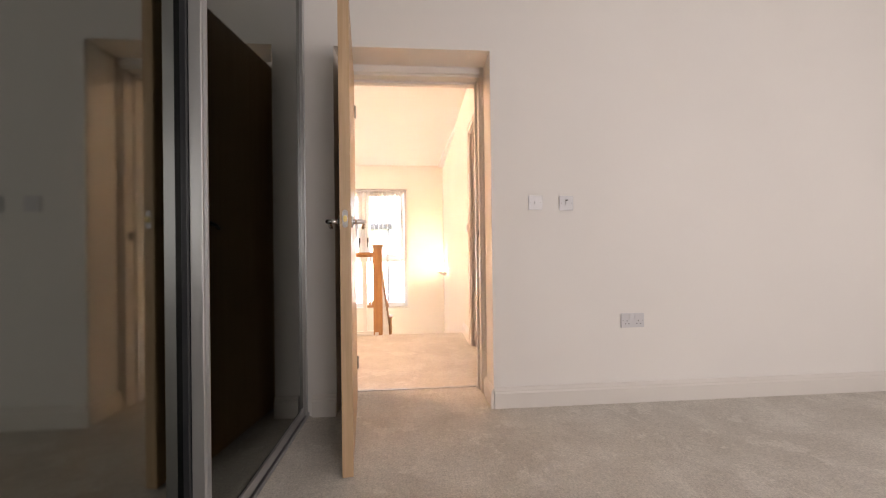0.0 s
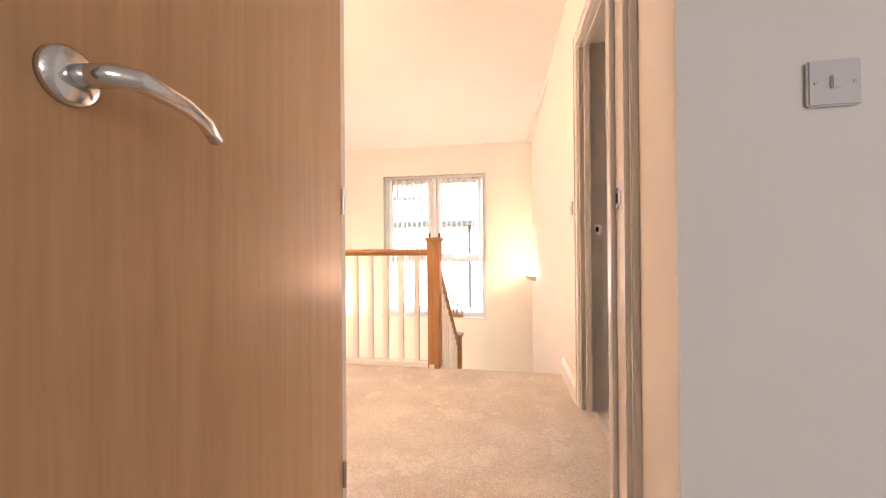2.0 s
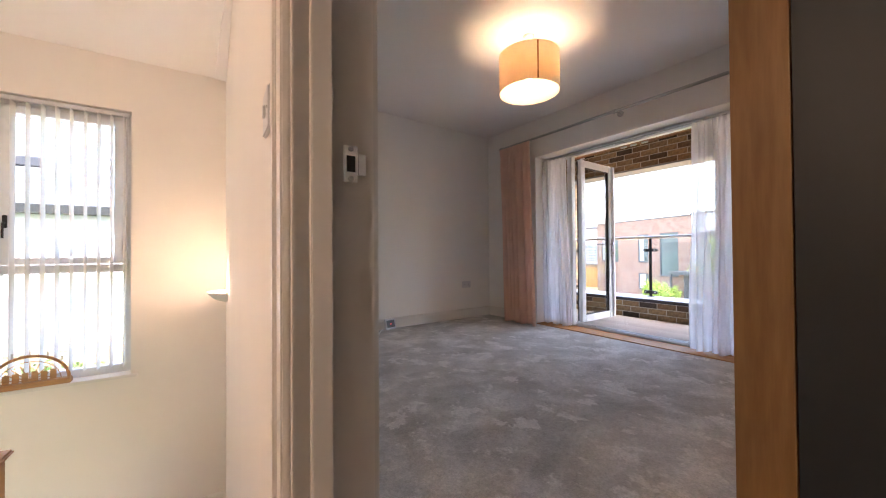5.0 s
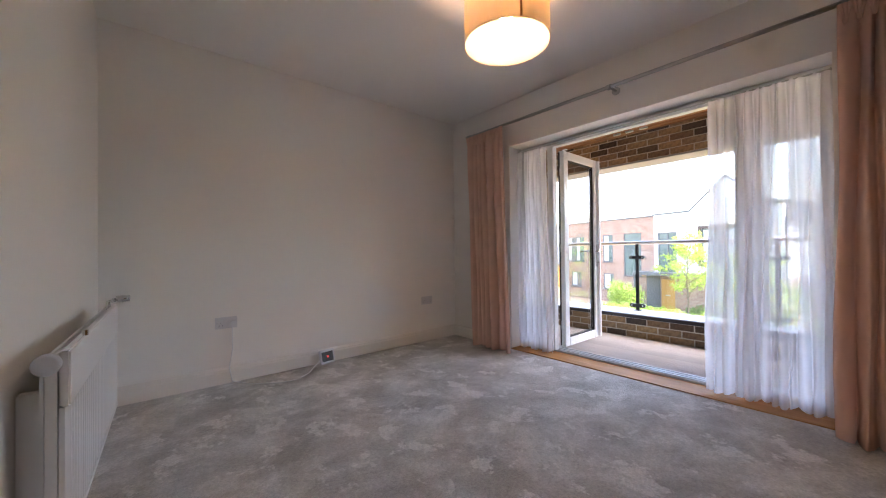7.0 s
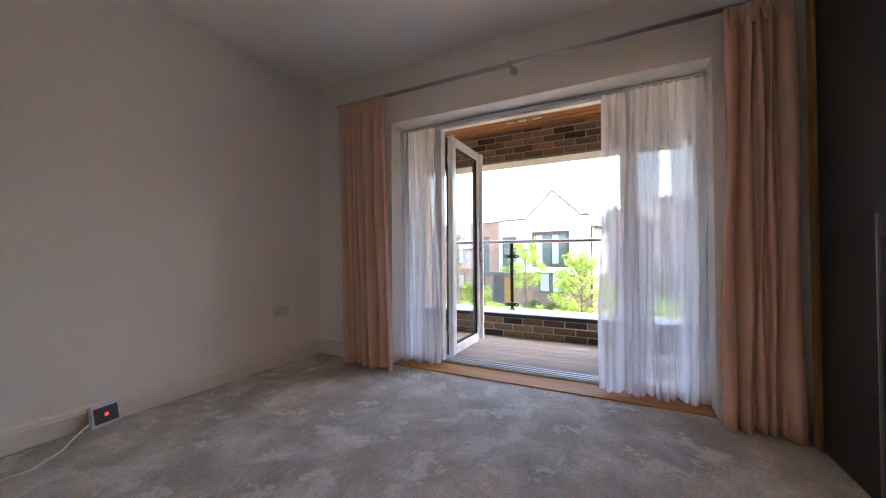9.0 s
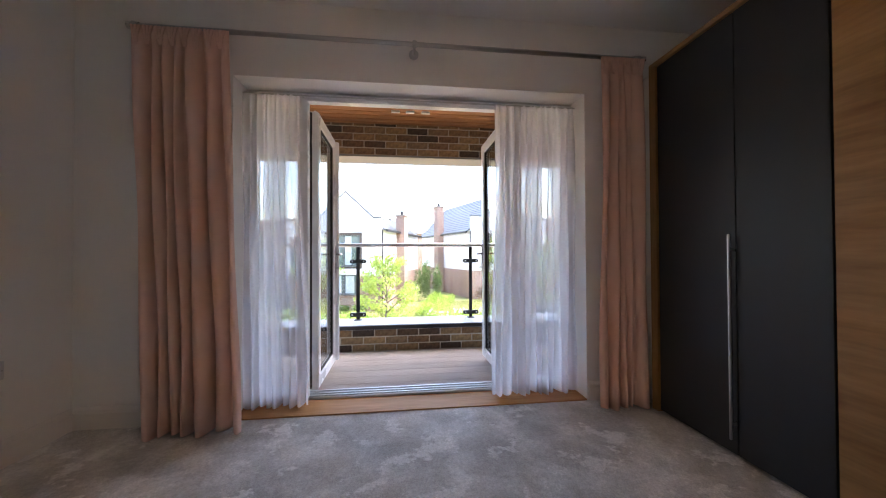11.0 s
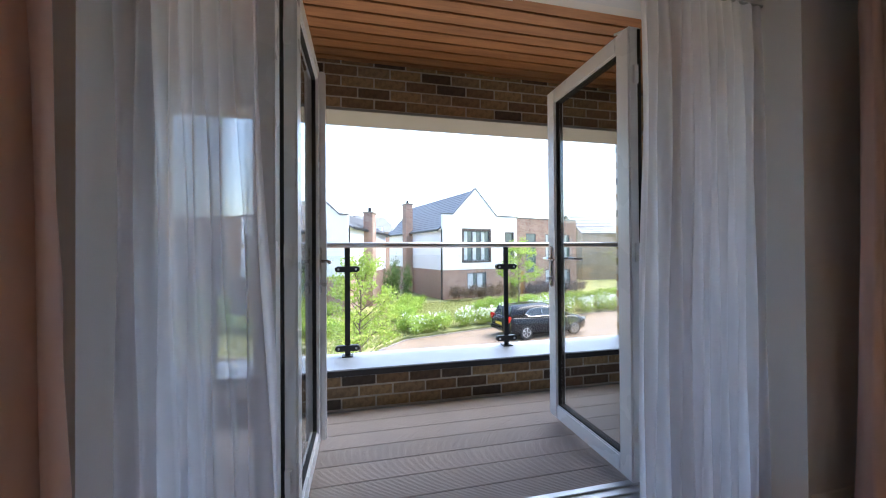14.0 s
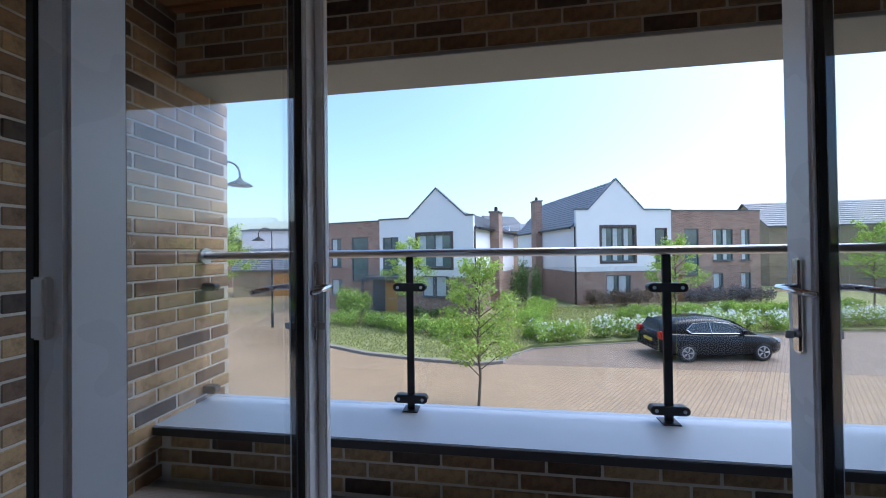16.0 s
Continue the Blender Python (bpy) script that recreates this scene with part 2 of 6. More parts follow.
def brickwork(name, colors, mortar, scale=1.0):
    """Far brick walls, at true brick size, in the wall's own frame (x along, z up)."""
    material, nt, b = nodes(name)
    tc = nt.nodes.new("ShaderNodeTexCoord")
    sep, comb = nt.nodes.new("ShaderNodeSeparateXYZ"), nt.nodes.new("ShaderNodeCombineXYZ")
    add = nt.nodes.new("ShaderNodeMath")
    add.operation = "ADD"
    nt.links.new(tc.outputs["Object"], sep.inputs[0])
    nt.links.new(sep.outputs[0], add.inputs[0])
    nt.links.new(sep.outputs[1], add.inputs[1])
    nt.links.new(add.outputs[0], comb.inputs[0])
    nt.links.new(sep.outputs[2], comb.inputs[1])
    br = nt.nodes.new("ShaderNodeTexBrick")
    for k, v in (("Scale", 1.0), ("Mortar Size", 0.010), ("Brick Width", 0.225 * scale), ("Row Height", 0.075 * scale)):
        br.inputs[k].default_value = v
    br.inputs["Color1"].default_value, br.inputs["Color2"].default_value, br.inputs["Mortar"].default_value = (*colors[0], 1), (*colors[1], 1), (*mortar, 1)
    nt.links.new(comb.outputs[0], br.inputs["Vector"])
    n = noise_node(nt, 1.3, 5)
    col = blend(nt, br.outputs[0], ramp_node(nt, n.outputs[0], [(0.3, (0.72, 0.72, 0.72)), (0.7, (1, 1, 1))]), 0.8, "MULTIPLY")
    nt.links.new(col, b.inputs["Base Color"])
    b.inputs["Roughness"].default_value = 0.9
    add_bump(nt, b, br.outputs["Fac"], 0.4, -0.01)
    return material


def brick_mat(name, stops):
    """Single bricks: a tone drawn by each one's random number, speckled and stained."""
    material, nt, b = nodes(name)
    info = nt.nodes.new("ShaderNodeObjectInfo")
    col = ramp_node(nt, info.outputs["Random"], stops)
    n = noise_node(nt, 22, 5, 0.7)
    col = blend(nt, col, ramp_node(nt, n.outputs[0], [(0.3, (0.42, 0.4, 0.38)), (0.55, (1, 1, 1)), (0.75, (1.25, 1.2, 1.1))]), 0.85, "MULTIPLY")
    nt.links.new(col, b.inputs["Base Color"])
    b.inputs["Roughness"].default_value = 0.92
    add_bump(nt, b, n.outputs[0], 0.5, 0.006)
    return material


def glow(name, color, strength):
    material, nt, b = nodes(name)
    b.inputs["Base Color"].default_value = (*color, 1)
    b.inputs["Emission Color"].default_value, b.inputs["Emission Strength"].default_value = (*color, 1), strength
    return material


WHITE_WALL = paint("wall_paint", (0.88, 0.86, 0.83), 0.75, 0.02, 1.2, 260, 0.12)
LAND_WALL = paint("landing_paint", (0.88, 0.84, 0.79), 0.75, 0.02, 1.2, 260, 0.12)
CEILING = paint("ceiling_paint", (0.90, 0.885, 0.865), 0.85, 0.015, 1.0, 220, 0.1)
GLOSS = paint("white_gloss", (0.80, 0.77, 0.73), 0.35, 0.02, 2.0, 90, 0.05)
CARPET_A = carpet("pale_carpet", (0.72, 0.665, 0.59), (0.92, 0.875, 0.80))
CARPET_B = carpet("grey_carpet", (0.43, 0.415, 0.395), (0.92, 0.905, 0.885))
OAK = wood("oak_rail", (0.30, 0.135, 0.045), (0.52, 0.28, 0.11), (14, 14, 1.2), 0.38)
OAK_X = wood("oak_rail_level", (0.30, 0.135, 0.045), (0.52, 0.28, 0.11), (1.2, 14, 14), 0.38)
OAK_Y = wood("oak_rail_sloping", (0.30, 0.135, 0.045), (0.52, 0.28, 0.11), (14, 1.2, 4), 0.38)
DOOR_WOOD = wood("beech_veneer", (0.47, 0.27, 0.13), (0.60, 0.37, 0.20), (16, 16, 0.7), 0.32, bump=0.03)
DOOR_EDGE = wood("beech_edge", (0.50, 0.33, 0.19), (0.66, 0.47, 0.30), (16, 16, 0.7), 0.4, bump=0.03)
RUSTIC = wood("rustic_oak", (0.20, 0.095, 0.025), (0.40, 0.215, 0.07), (7, 7, 0.7), 0.5, True)
RUSTIC_X = wood("rustic_oak_level", (0.20, 0.095, 0.025), (0.42, 0.23, 0.08), (0.8, 7, 7), 0.5, True)
SILL_WOOD = wood("oak_floor", (0.34, 0.155, 0.05), (0.56, 0.30, 0.12), (9, 0.9, 9), 0.55)
SILL_WOOD.node_tree.nodes["Principled BSDF"].inputs["Specular IOR Level"].default_value = 0.15
CHARCOAL = paint("charcoal_laminate", (0.021, 0.023, 0.026), 0.44, 0.1, 2.0, 400, 0.05)
CHARCOAL.node_tree.nodes["Principled BSDF"].inputs["Specular IOR Level"].default_value = 0.4
CHROME = paint("chrome", (0.72, 0.72, 0.73), 0.16, 0.03, 5, 300, 0.0, metal=1.0)
STEEL = paint("brushed_steel", (0.52, 0.52, 0.52), 0.32, 0.05, 5, 400, 0.05, metal=1.0)
SILVER = paint("silver_profile", (0.55, 0.56, 0.57), 0.38, 0.04, 4, 300, 0.04, metal=0.8)
DARK_METAL = paint("dark_metal", (0.022, 0.022, 0.024), 0.45, 0.1, 6, 300, 0.06, metal=0.3)
PLASTIC = paint("white_plastic", (0.68, 0.68, 0.70), 0.3, 0.01, 4, 100, 0.0)
UPVC = paint("white_upvc", (0.80, 0.81, 0.82), 0.28, 0.015, 3, 120, 0.02)
BLACK = paint("black_plastic", (0.012, 0.012, 0.012), 0.4, 0.1, 6, 200, 0.05)
RUBBER = paint("rubber", (0.02, 0.02, 0.02), 0.8, 0.15, 8, 200, 0.1)
MIRROR = paint("grey_mirror", (0.155, 0.165, 0.155), 0.02, 0.0, 1, 10, 0.0, metal=1.0)
GLASS = glass("window_glass", (0.95, 0.96, 0.96))
BLUSH = cloth("blush_cloth", (0.91, 0.66, 0.55), 0.36)
SHEER = cloth("sheer_cloth", (0.965, 0.945, 0.975), 0.64, 0.30, 1500)
BLIND = cloth("blind_cloth", (0.95, 0.945, 0.93), 0.8)
SHADE = cloth("shade_cloth", (0.95, 0.82, 0.72), 0.5)
SHADE_IN = cloth("shade_lining", (0.95, 0.86, 0.62), 0.5)
BULB = glow("bulb", (1.0, 0.80, 0.50), 8.0)
PLASTER = paint("plaster", (0.85, 0.82, 0.77), 0.7, 0.03, 5, 150, 0.1)
RADIATOR = paint("radiator_enamel", (0.80, 0.80, 0.79), 0.3, 0.02, 3, 90, 0.03)
MORTAR = paint("mortar", (0.46, 0.42, 0.35), 0.95, 0.15, 9, 120, 0.5, 0.003)
STOCK = brick_mat("stock_brick", [(0.0, (0.06, 0.044, 0.034)), (0.3, (0.20, 0.125, 0.068)), (0.65, (0.36, 0.245, 0.12)), (1.0, (0.245, 0.17, 0.10))])
DECK = paint("composite_deck", (0.44, 0.395, 0.365), 0.7, 0.12, 5, 90, 0.3, 0.002, random_tint=0.12)
CEDAR = wood("cedar_slat", (0.22, 0.085, 0.025), (0.44, 0.20, 0.07), (9, 0.9, 9), 0.5)
COPING = paint("coping_metal", (0.33, 0.36, 0.40), 0.42, 0.05, 2, 200, 0.05, metal=0.2)
GREY_STEEL = paint("lintel_paint", (0.25, 0.26, 0.245), 0.6, 0.06, 3, 200, 0.1)
RED_BRICK = brickwork("red_brick", ((0.26, 0.135, 0.095), (0.42, 0.245, 0.18)), (0.46, 0.40, 0.34))
BUFF_BRICK = brickwork("buff_brick", ((0.30, 0.22, 0.13), (0.38, 0.28, 0.17)), (0.40, 0.35, 0.28))
RENDER = paint("white_render", (0.80, 0.79, 0.80), 0.85, 0.03, 0.6, 60, 0.2, 0.002)
SLATE = paint("roof_tile", (0.12, 0.13, 0.145), 0.55, 0.12, 2, 40, 0.3, 0.004)
GREY_FRAME = paint("grey_window_frame", (0.10, 0.105, 0.115), 0.4, 0.05, 3, 100, 0.03)
BROWN_FRAME = paint("brown_surround", (0.085, 0.06, 0.05), 0.6, 0.1, 3, 100, 0.05)
# house curtains, lightened so the colour also holds the panes' reflections
HOUSE_CURTAIN_REFLECT = paint("house_curtain_reflecting", (0.50, 0.53, 0.54), 0.9, 0.12, 6, 60, 0.1)
PANE = paint("far_pane", (0.16, 0.20, 0.21), 0.06, 0.3, 1.3, 8, 0.0, metal=0.35)
DOOR_PAINT = paint("orange_door", (0.52, 0.27, 0.08), 0.45, 0.08, 4, 60, 0.05)

# ---- structure: first bedroom and landing (in the askew frame) ----
H1, HL, H2 = 2.52, 2.56, 2.49
solid("floor_bedroom", box(B(), -1.15, 4.2, -2.4, 2.538, -0.25, 0.0), CARPET_A, "pale beige carpet of the first bedroom", "floor", m=ML)
solid("floor_landing", box(B(), -2.52, 0.725, 2.542, 4.12, -0.25, 0.0), CARPET_A, "pale beige cut pile carpet of the landing", "floor", m=ML)
solid("ceiling_bedroom", box(B(), -1.3, 4.35, -2.6, 2.50, H1, H1 + 0.2), CEILING, "matt white ceiling of the first bedroom", "ceiling", m=ML)
solid("ceiling_landing", box(B(), -2.7, 0.72, 2.50, 7.2, HL, HL + 0.2), CEILING, "matt white ceiling over landing and stairs", "ceiling", m=ML)
wall("wall_bedroom_west", (-1.15, -2.4), (-1.15, 2.208), 0.12, 0, H1, [], WHITE_WALL, ML, "white painted wall behind the wardrobe")
wall("wall_bedroom_east", (4.2, 2.208), (4.2, -2.4), 0.12, 0, H1, [], WHITE_WALL, ML, "white painted bedroom wall")
# south wall: blind recess added to hold the area lamp that stands for daylight
wall("wall_bedroom_south", (4.32, -2.4), (-1.27, -2.4), 0.25, 0, H1, [(1.0, 3.4, 0.85, 2.15)], WHITE_WALL, ML, "white painted wall with a blind recess for an added lamp")
solid("lamp_recess_back", box(B(), 0.8, 3.5, -2.68, -2.66, 0.7, 2.3), WHITE_WALL, "plain back of the blind lamp recess", "wall", m=ML)
bm = B()
box(bm, 0.578, 4.32, 2.208, 2.58, 0, H1 + 0.04)
box(bm, -1.27, -0.327, 2.208, 2.58, 0, H1 + 0.04)
box(bm, -0.327, 0.578, 2.208, 2.42, 2.10, H1 + 0.04)
box(bm, -0.327, 0.578, 2.42, 2.58, 2.075, H1 + 0.04)
solid("wall_bedroom_north", bm, WHITE_WALL, "thick white wall with a deep door recess", "wall", m=ML)
wall("wall_landing_south", (-2.52, 2.42), (-1.27, 2.42), 0.16, 0, HL, [], LAND_WALL, ML, "cream painted landing wall")
wall("wall_landing_west", (-2.52, 2.31), (-2.52, 7.0), 0.15, -2.9, HL, [], LAND_WALL, ML, "cream painted stairwell wall")
wall("wall_landing_north", (-2.67, 7.0), (0.79, 7.0), 0.30, -2.9, HL, [(0.97, 2.63, -0.15, 2.11)], LAND_WALL, ML, "cream painted stairwell wall with a tall window")
wall("wall_landing_east", (0.66, 7.0), (0.66, 2.58), 0.13, -2.9, HL + 0.02, [(3.47, 4.295, -0.12, 2.05)], LAND_WALL, ML, "cream painted wall with a doorway to the second bedroom")
solid("floor_stairwell", box(B(), -2.52, 0.66, 2.47, 7.0, -2.95, -2.9), CARPET_A, "carpeted floor below the stairs", "floor", m=ML)


def skirting(name, P, Q, m=None, h=0.12, t=0.018):
    """A moulded board against a wall; the room lies to the right of P to Q."""
    P, Q = Vector((*P, 0)), Vector((*Q, 0))
    d = (Q - P).normalized()
    ang = math.atan2(d.y, d.x)
    fr = Matrix.Translation(P) @ Matrix.Rotation(ang, 4, "Z")
    prof = [(0, 0), (-t, 0), (-t, h * 0.72), (-t * 0.75, h * 0.80), (-t * 0.75, h * 0.86), (-t * 0.3, h * 0.97), (0, h)]
    return solid(name, extrude(B(), prof, "x", 0, (Q - P).length, fr), GLOSS, "white gloss moulded skirting board", "skirting board", m=m)


skirting("baseboard_bedroom", (0.580, 2.206), (4.2, 2.206), ML)
skirting("baseboard_bedroom_stub", (-0.46, 2.206), (-0.329, 2.206), ML)
skirting("baseboard_recess", (0.576, 2.405), (0.576, 2.188), ML)
skirting("baseboard_landing", (0.658, 4.12), (0.658, 3.60), ML)
skirting("baseboard_stairwell", (-2.5, 6.998), (0.64, 6.998), ML).location.z = -1.52


def door_lining(name, fr, width, height, depth, both=True):
    """A painted frame in a wall: x across the opening, y through the wall from 0 to depth."""
    root = thing(name, (0, 0, 0), "white gloss door frame with moulded architraves", "door frame", kind="structure", m=fr)
    bm = B()
    for x0, x1 in ((-0.03, 0.0), (width, width + 0.03)):
        box(bm, x0, x1, 0, depth, 0, height + 0.03, 0.003)
    box(bm, 0, width, 0, depth, height, height + 0.03, 0.003)
    part("lining", bm, GLOSS, root)
    bm = B()
    for x0, x1 in ((0.0, 0.014), (width - 0.014, width)):
        box(bm, x0, x1, 0.072, 0.105, 0, height, 0.002)
    box(bm, 0.014, width - 0.014, 0.072, 0.105, height - 0.014, height, 0.002)
    part("door_stop", bm, GLOSS, root)
    for y, s in ((depth, 1), (0.0, -1)) if both else ((depth, 1),):
        for k, (x0, x1, z0, z1) in enumerate(((-0.08, -0.012, 0, height + 0.08), (width + 0.012, width + 0.08, 0, height + 0.08), (-0.012, width + 0.012, height + 0.012, height + 0.08))):
            bm = B()
            box(bm, x0, x1, y, y + s * 0.014, z0, z1, 0.003)
            if k < 2:
                xm = (x0, x0 + 0.028) if k == 0 else (x1 - 0.028, x1)
                box(bm, *xm, y + s * 0.010, y + s * 0.020, z0, z1, 0.004)
            else:
                box(bm, x0, x1, y + s * 0.010, y + s * 0.020, z1 - 0.028, z1, 0.004)
            part("architrave", bm, GLOSS, root)
    return root


def strike_plate(name, fr):
    root = thing(name, (0, 0, 0), "polished steel latch strike plate with two screws", "strike plate", m=fr)
    bm = B()
    box(bm, -0.0015, 0.0015, -0.012, 0.012, -0.030, 0.030, 0.001)
    part("plate", bm, CHROME, root)
    part("latch_hole", box(B(), -0.0022, 0.0022, -0.007, 0.007, -0.013, 0.013), BLACK, root, "dark latch hole")
    part("lip", box(B(), -0.0015, 0.0022, -0.026, -0.012, -0.018, 0.018, 0.001), CHROME, root)
    for z in (-0.024, 0.024):
        part("screw", lathe(B(), [(0, -0.003), (0.004, -0.003), (0.004, 0.003), (0, 0.003)], (0, 0, z), 10, axis="x"), STEEL, root)
    return root


DOOR1 = ML @ Matrix.Translation((-0.297, 2.42, 0))
door_lining("door_frame_bedroom", DOOR1, 0.844, 2.045, 0.16)
strike_plate("strike_plate", ML @ Matrix.Translation((0.5455, 2.474, 1.038)))
DOOR2 = ML @ Matrix.Translation((0.79, 2.705, 0)) @ pose(0, 0, 0, 0, 0, 90)
door_lining("door_frame_second_bedroom", DOOR2, 0.825, 2.045, 0.13)
strike_plate("strike_plate", ML @ Matrix.Translation((0.750, 3.5285, 1.01)) @ pose(0, 0, 0, 0, 0, 90))
solid("threshold_strip", box(B(), -0.28, 0.53, 2.527, 2.553, 0.001, 0.006, 0.002), STEEL, "thin metal carpet joint strip in the doorway", "threshold", m=ML)
solid("threshold_strip_second", box(B(), 0.712, 0.734, 2.74, 3.50, 0.0, 0.007, 0.002), GLOSS, "thin metal carpet joint strip in the doorway", "threshold", m=ML)

# ---- structure: second bedroom ----
bm = B()
c1, c2 = ML @ Vector((0.70, 2.5, 0)), ML @ Vector((0.70, 6.8, 0))
prism(bm, [(c1.x, 2.50), (3.97, 2.50), (3.97, 6.72), (c2.x, 6.72)], -0.25, -0.004)
solid("floor_second_bedroom", bm, CARPET_B, "grey cut pile carpet with brushed patches", "floor")
solid("ceiling_second_bedroom", box(B(), 0.71, 4.0, 2.45, 6.85, H2, H2 + 0.2), CEILING, "matt white ceiling of the second bedroom", "ceiling")
wall("wall_second_south", (3.97, 2.62), (0.70, 2.62), 0.12, 0, H2, [], WHITE_WALL, None, "white painted wall behind the wardrobe")
wall("wall_second_north", (0.80, 6.69), (4.33, 6.69), 0.16, 0, H2, [], WHITE_WALL, None, "white painted bedroom wall")
wall("wall_balcony", (3.97, 6.69), (3.97, 2.50), 0.36, -0.3, H2, [(0.84, 3.04, -0.3, 2.03)], WHITE_WALL, None, "white painted wall with a wide balcony doorway")
skirting("baseboard_second_north", (0.98, 6.688), (3.97, 6.688))
skirting("baseboard_second_balcony", (3.968, 6.69), (3.968, 5.855))
skirting("baseboard_second_balcony_end", (3.968, 3.645), (3.968, 3.34))
skirting("baseboard_second_west", (0.792, 3.62), (0.792, 6.64), ML)
solid("floor_doorway", box(B(), 3.965, 4.19, 3.65, 5.85, -0.25, 0.004), SILL_WOOD, "oak floor strip inside the balcony doors", "floor")
bm = B()
box(bm, 4.19, 4.335, 3.65, 5.85, -0.1, 0.018, 0.004)
for x in (4.215, 4.255, 4.30):
    box(bm, x - 0.006, x + 0.006, 3.65, 5.85, 0.016, 0.026, 0.002)
solid("door_threshold", bm, SILVER, "ridged aluminium threshold of the balcony doors", "threshold")

# ---- stairs ----
GO, RI, Y0 = 0.235, 0.19, 4.12
bm = B()
for k in range(1, 8):
    z = -RI * k
    box(bm, -0.30, 0.66, Y0 + GO * (k - 1) - 0.02, Y0 + GO * k, z - 0.25, z, 0.012)
solid("stairs_upper", bm, CARPET_A, "straight carpeted flight of steps going down", "stairs", m=ML)
solid("floor_half_landing", box(B(), -2.52, 0.66, Y0 + GO * 7 - 0.02, 7.0, -1.77, -1.52, 0.01), CARPET_A, "carpeted half landing under the window", "floor", m=ML)
bm = B()
for k in range(1, 7):
    z = -1.52 - RI * k
    box(bm, -2.52, -0.36, Y0 + GO * (7 - k), Y0 + GO * (8 - k) - 0.02, z - 0.25, z, 0.012)
solid("stairs_lower", bm, CARPET_A, "lower carpeted flight of steps", "stairs", m=ML)
bm = B()
extrude(bm, [(Y0 - 0.05, -0.22), (Y0 - 0.05, 0.035), (Y0 + 0.10, 0.02), (Y0 + 1.70, 0.02 - 1.60 * 0.80), (Y0 + 1.70, -1.75), (Y0 + 1.5, -1.75)], "x", -0.325, -0.29, ML)
solid("stair_string", bm, GLOSS, "white painted string board beside the steps", "stairs")


def newel(name, x, y, z0, z1, w, label):
    root = thing(name, (x, y, z0), label, "newel post", m=ML)
    part("post", box(B(), x - w / 2, x + w / 2, y - w / 2, y + w / 2, z0, z1, 0.004), OAK, root)
    bm = B()
    e = w / 2 + 0.022
    box(bm, x - w / 2 - 0.008, x + w / 2 + 0.008, y - w / 2 - 0.008, y + w / 2 + 0.008, z1 - 0.014, z1, 0.005)
    box(bm, x - e, x + e, y - e, y + e, z1, z1 + 0.024, 0.009)
    part("cap", bm, OAK_X, root, "flat oak cap with rounded edges")
    return root


newel("newel_post", -0.295, 4.145, 0.0, 0.975, 0.095, "square oak newel post with a flat cap at the stair head")
newel("newel_post", -0.275, 5.36, -1.52, -0.045, 0.085, "square oak newel post at the foot of the upper flight")


def rail_profile(w, h):
    return [(-w * 0.32, 0), (w * 0.32, 0), (w * 0.36, h * 0.25), (w * 0.5, h * 0.42), (w * 0.5, h * 0.75), (w * 0.34, h * 0.97), (-w * 0.34, h * 0.97), (-w * 0.5, h * 0.75), (-w * 0.5, h * 0.42), (-w * 0.36, h * 0.25)]


rail = thing("balustrade", (-1.4, 4.145, 0), "landing balustrade, oak handrail on white square spindles", "balustrade", m=ML)
part("handrail", extrude(B(), [(4.145 + u, 0.862 + v) for u, v in rail_profile(0.062, 0.052)], "x", -2.51, -0.342), OAK_X, rail, "moulded oak handrail")
bm = B()
box(bm, -2.51, -0.342, 4.105, 4.185, 0.0, 0.022, 0.004)
box(bm, -2.51, -0.342, 4.120, 4.170, 0.022, 0.040, 0.004)
part("base_rail", bm, GLOSS, rail, "white base rail")
for k in range(16):
    x = -0.437 - 0.1262 * k
    part("spindle", box(B(), x - 0.019, x + 0.019, 4.126, 4.164, 0.04, 0.864, 0.003), GLOSS, rail)
hand = thing("stair_balustrade", (-0.285, 4.75, -0.75), "sloping stair balustrade, oak handrail on white spindles", "balustrade", m=ML)
bm = B()
SL = (-0.10 - 0.80) / (5.32 - 4.19)


def rail_z(y):
    return 0.80 + SL * (y - 4.19)


ang = math.atan(SL)
fr = Matrix.Translation((-0.285, 4.19, 0.80)) @ Matrix.Rotation(ang, 4, "X")
size = (5.32 - 4.19) / math.cos(ang)
extrude(bm, [(u, v - 0.055) for u, v in rail_profile(0.062, 0.055)], "y", 0, size, fr)
part("handrail", bm, OAK_Y, hand, "sloping oak handrail")
for k in range(11):
    y = 4.245 + 0.1015 * k
    bm = B()
    box(bm, -0.301, -0.269, y - 0.016, y + 0.016, 0.03 - (y - Y0) * 0.80, rail_z(y) - 0.066, 0.002)
    part("spindle", bm, GLOSS, hand)
    bm = B()
    extrude(bm, [(y + 0.018, rail_z(y + 0.018) - 0.062), (y + 0.083, rail_z(y + 0.083) - 0.062), (y + 0.083, rail_z(y + 0.083) - 0.070), (y + 0.018, rail_z(y + 0.083) - 0.070)], "x", -0.299, -0.271)
    part("fillet", bm, OAK_Y, hand, "oak fillet between spindles")

# ---- landing window ----
win = thing("window_landing", (-0.87, 7.12, -0.15), "white two-light window with lower fixed panes", "window", kind="structure", m=ML)
WX0, WX1, WZ0, WZ1, WM = -1.70, -0.04, -0.15, 2.11, -0.87


def bars(bm, rects, y0, y1, bev=0.004):
    for x0, x1, z0, z1 in rects:
        box(bm, x0, x1, y0, y1, z0, z1, bev)
    return bm


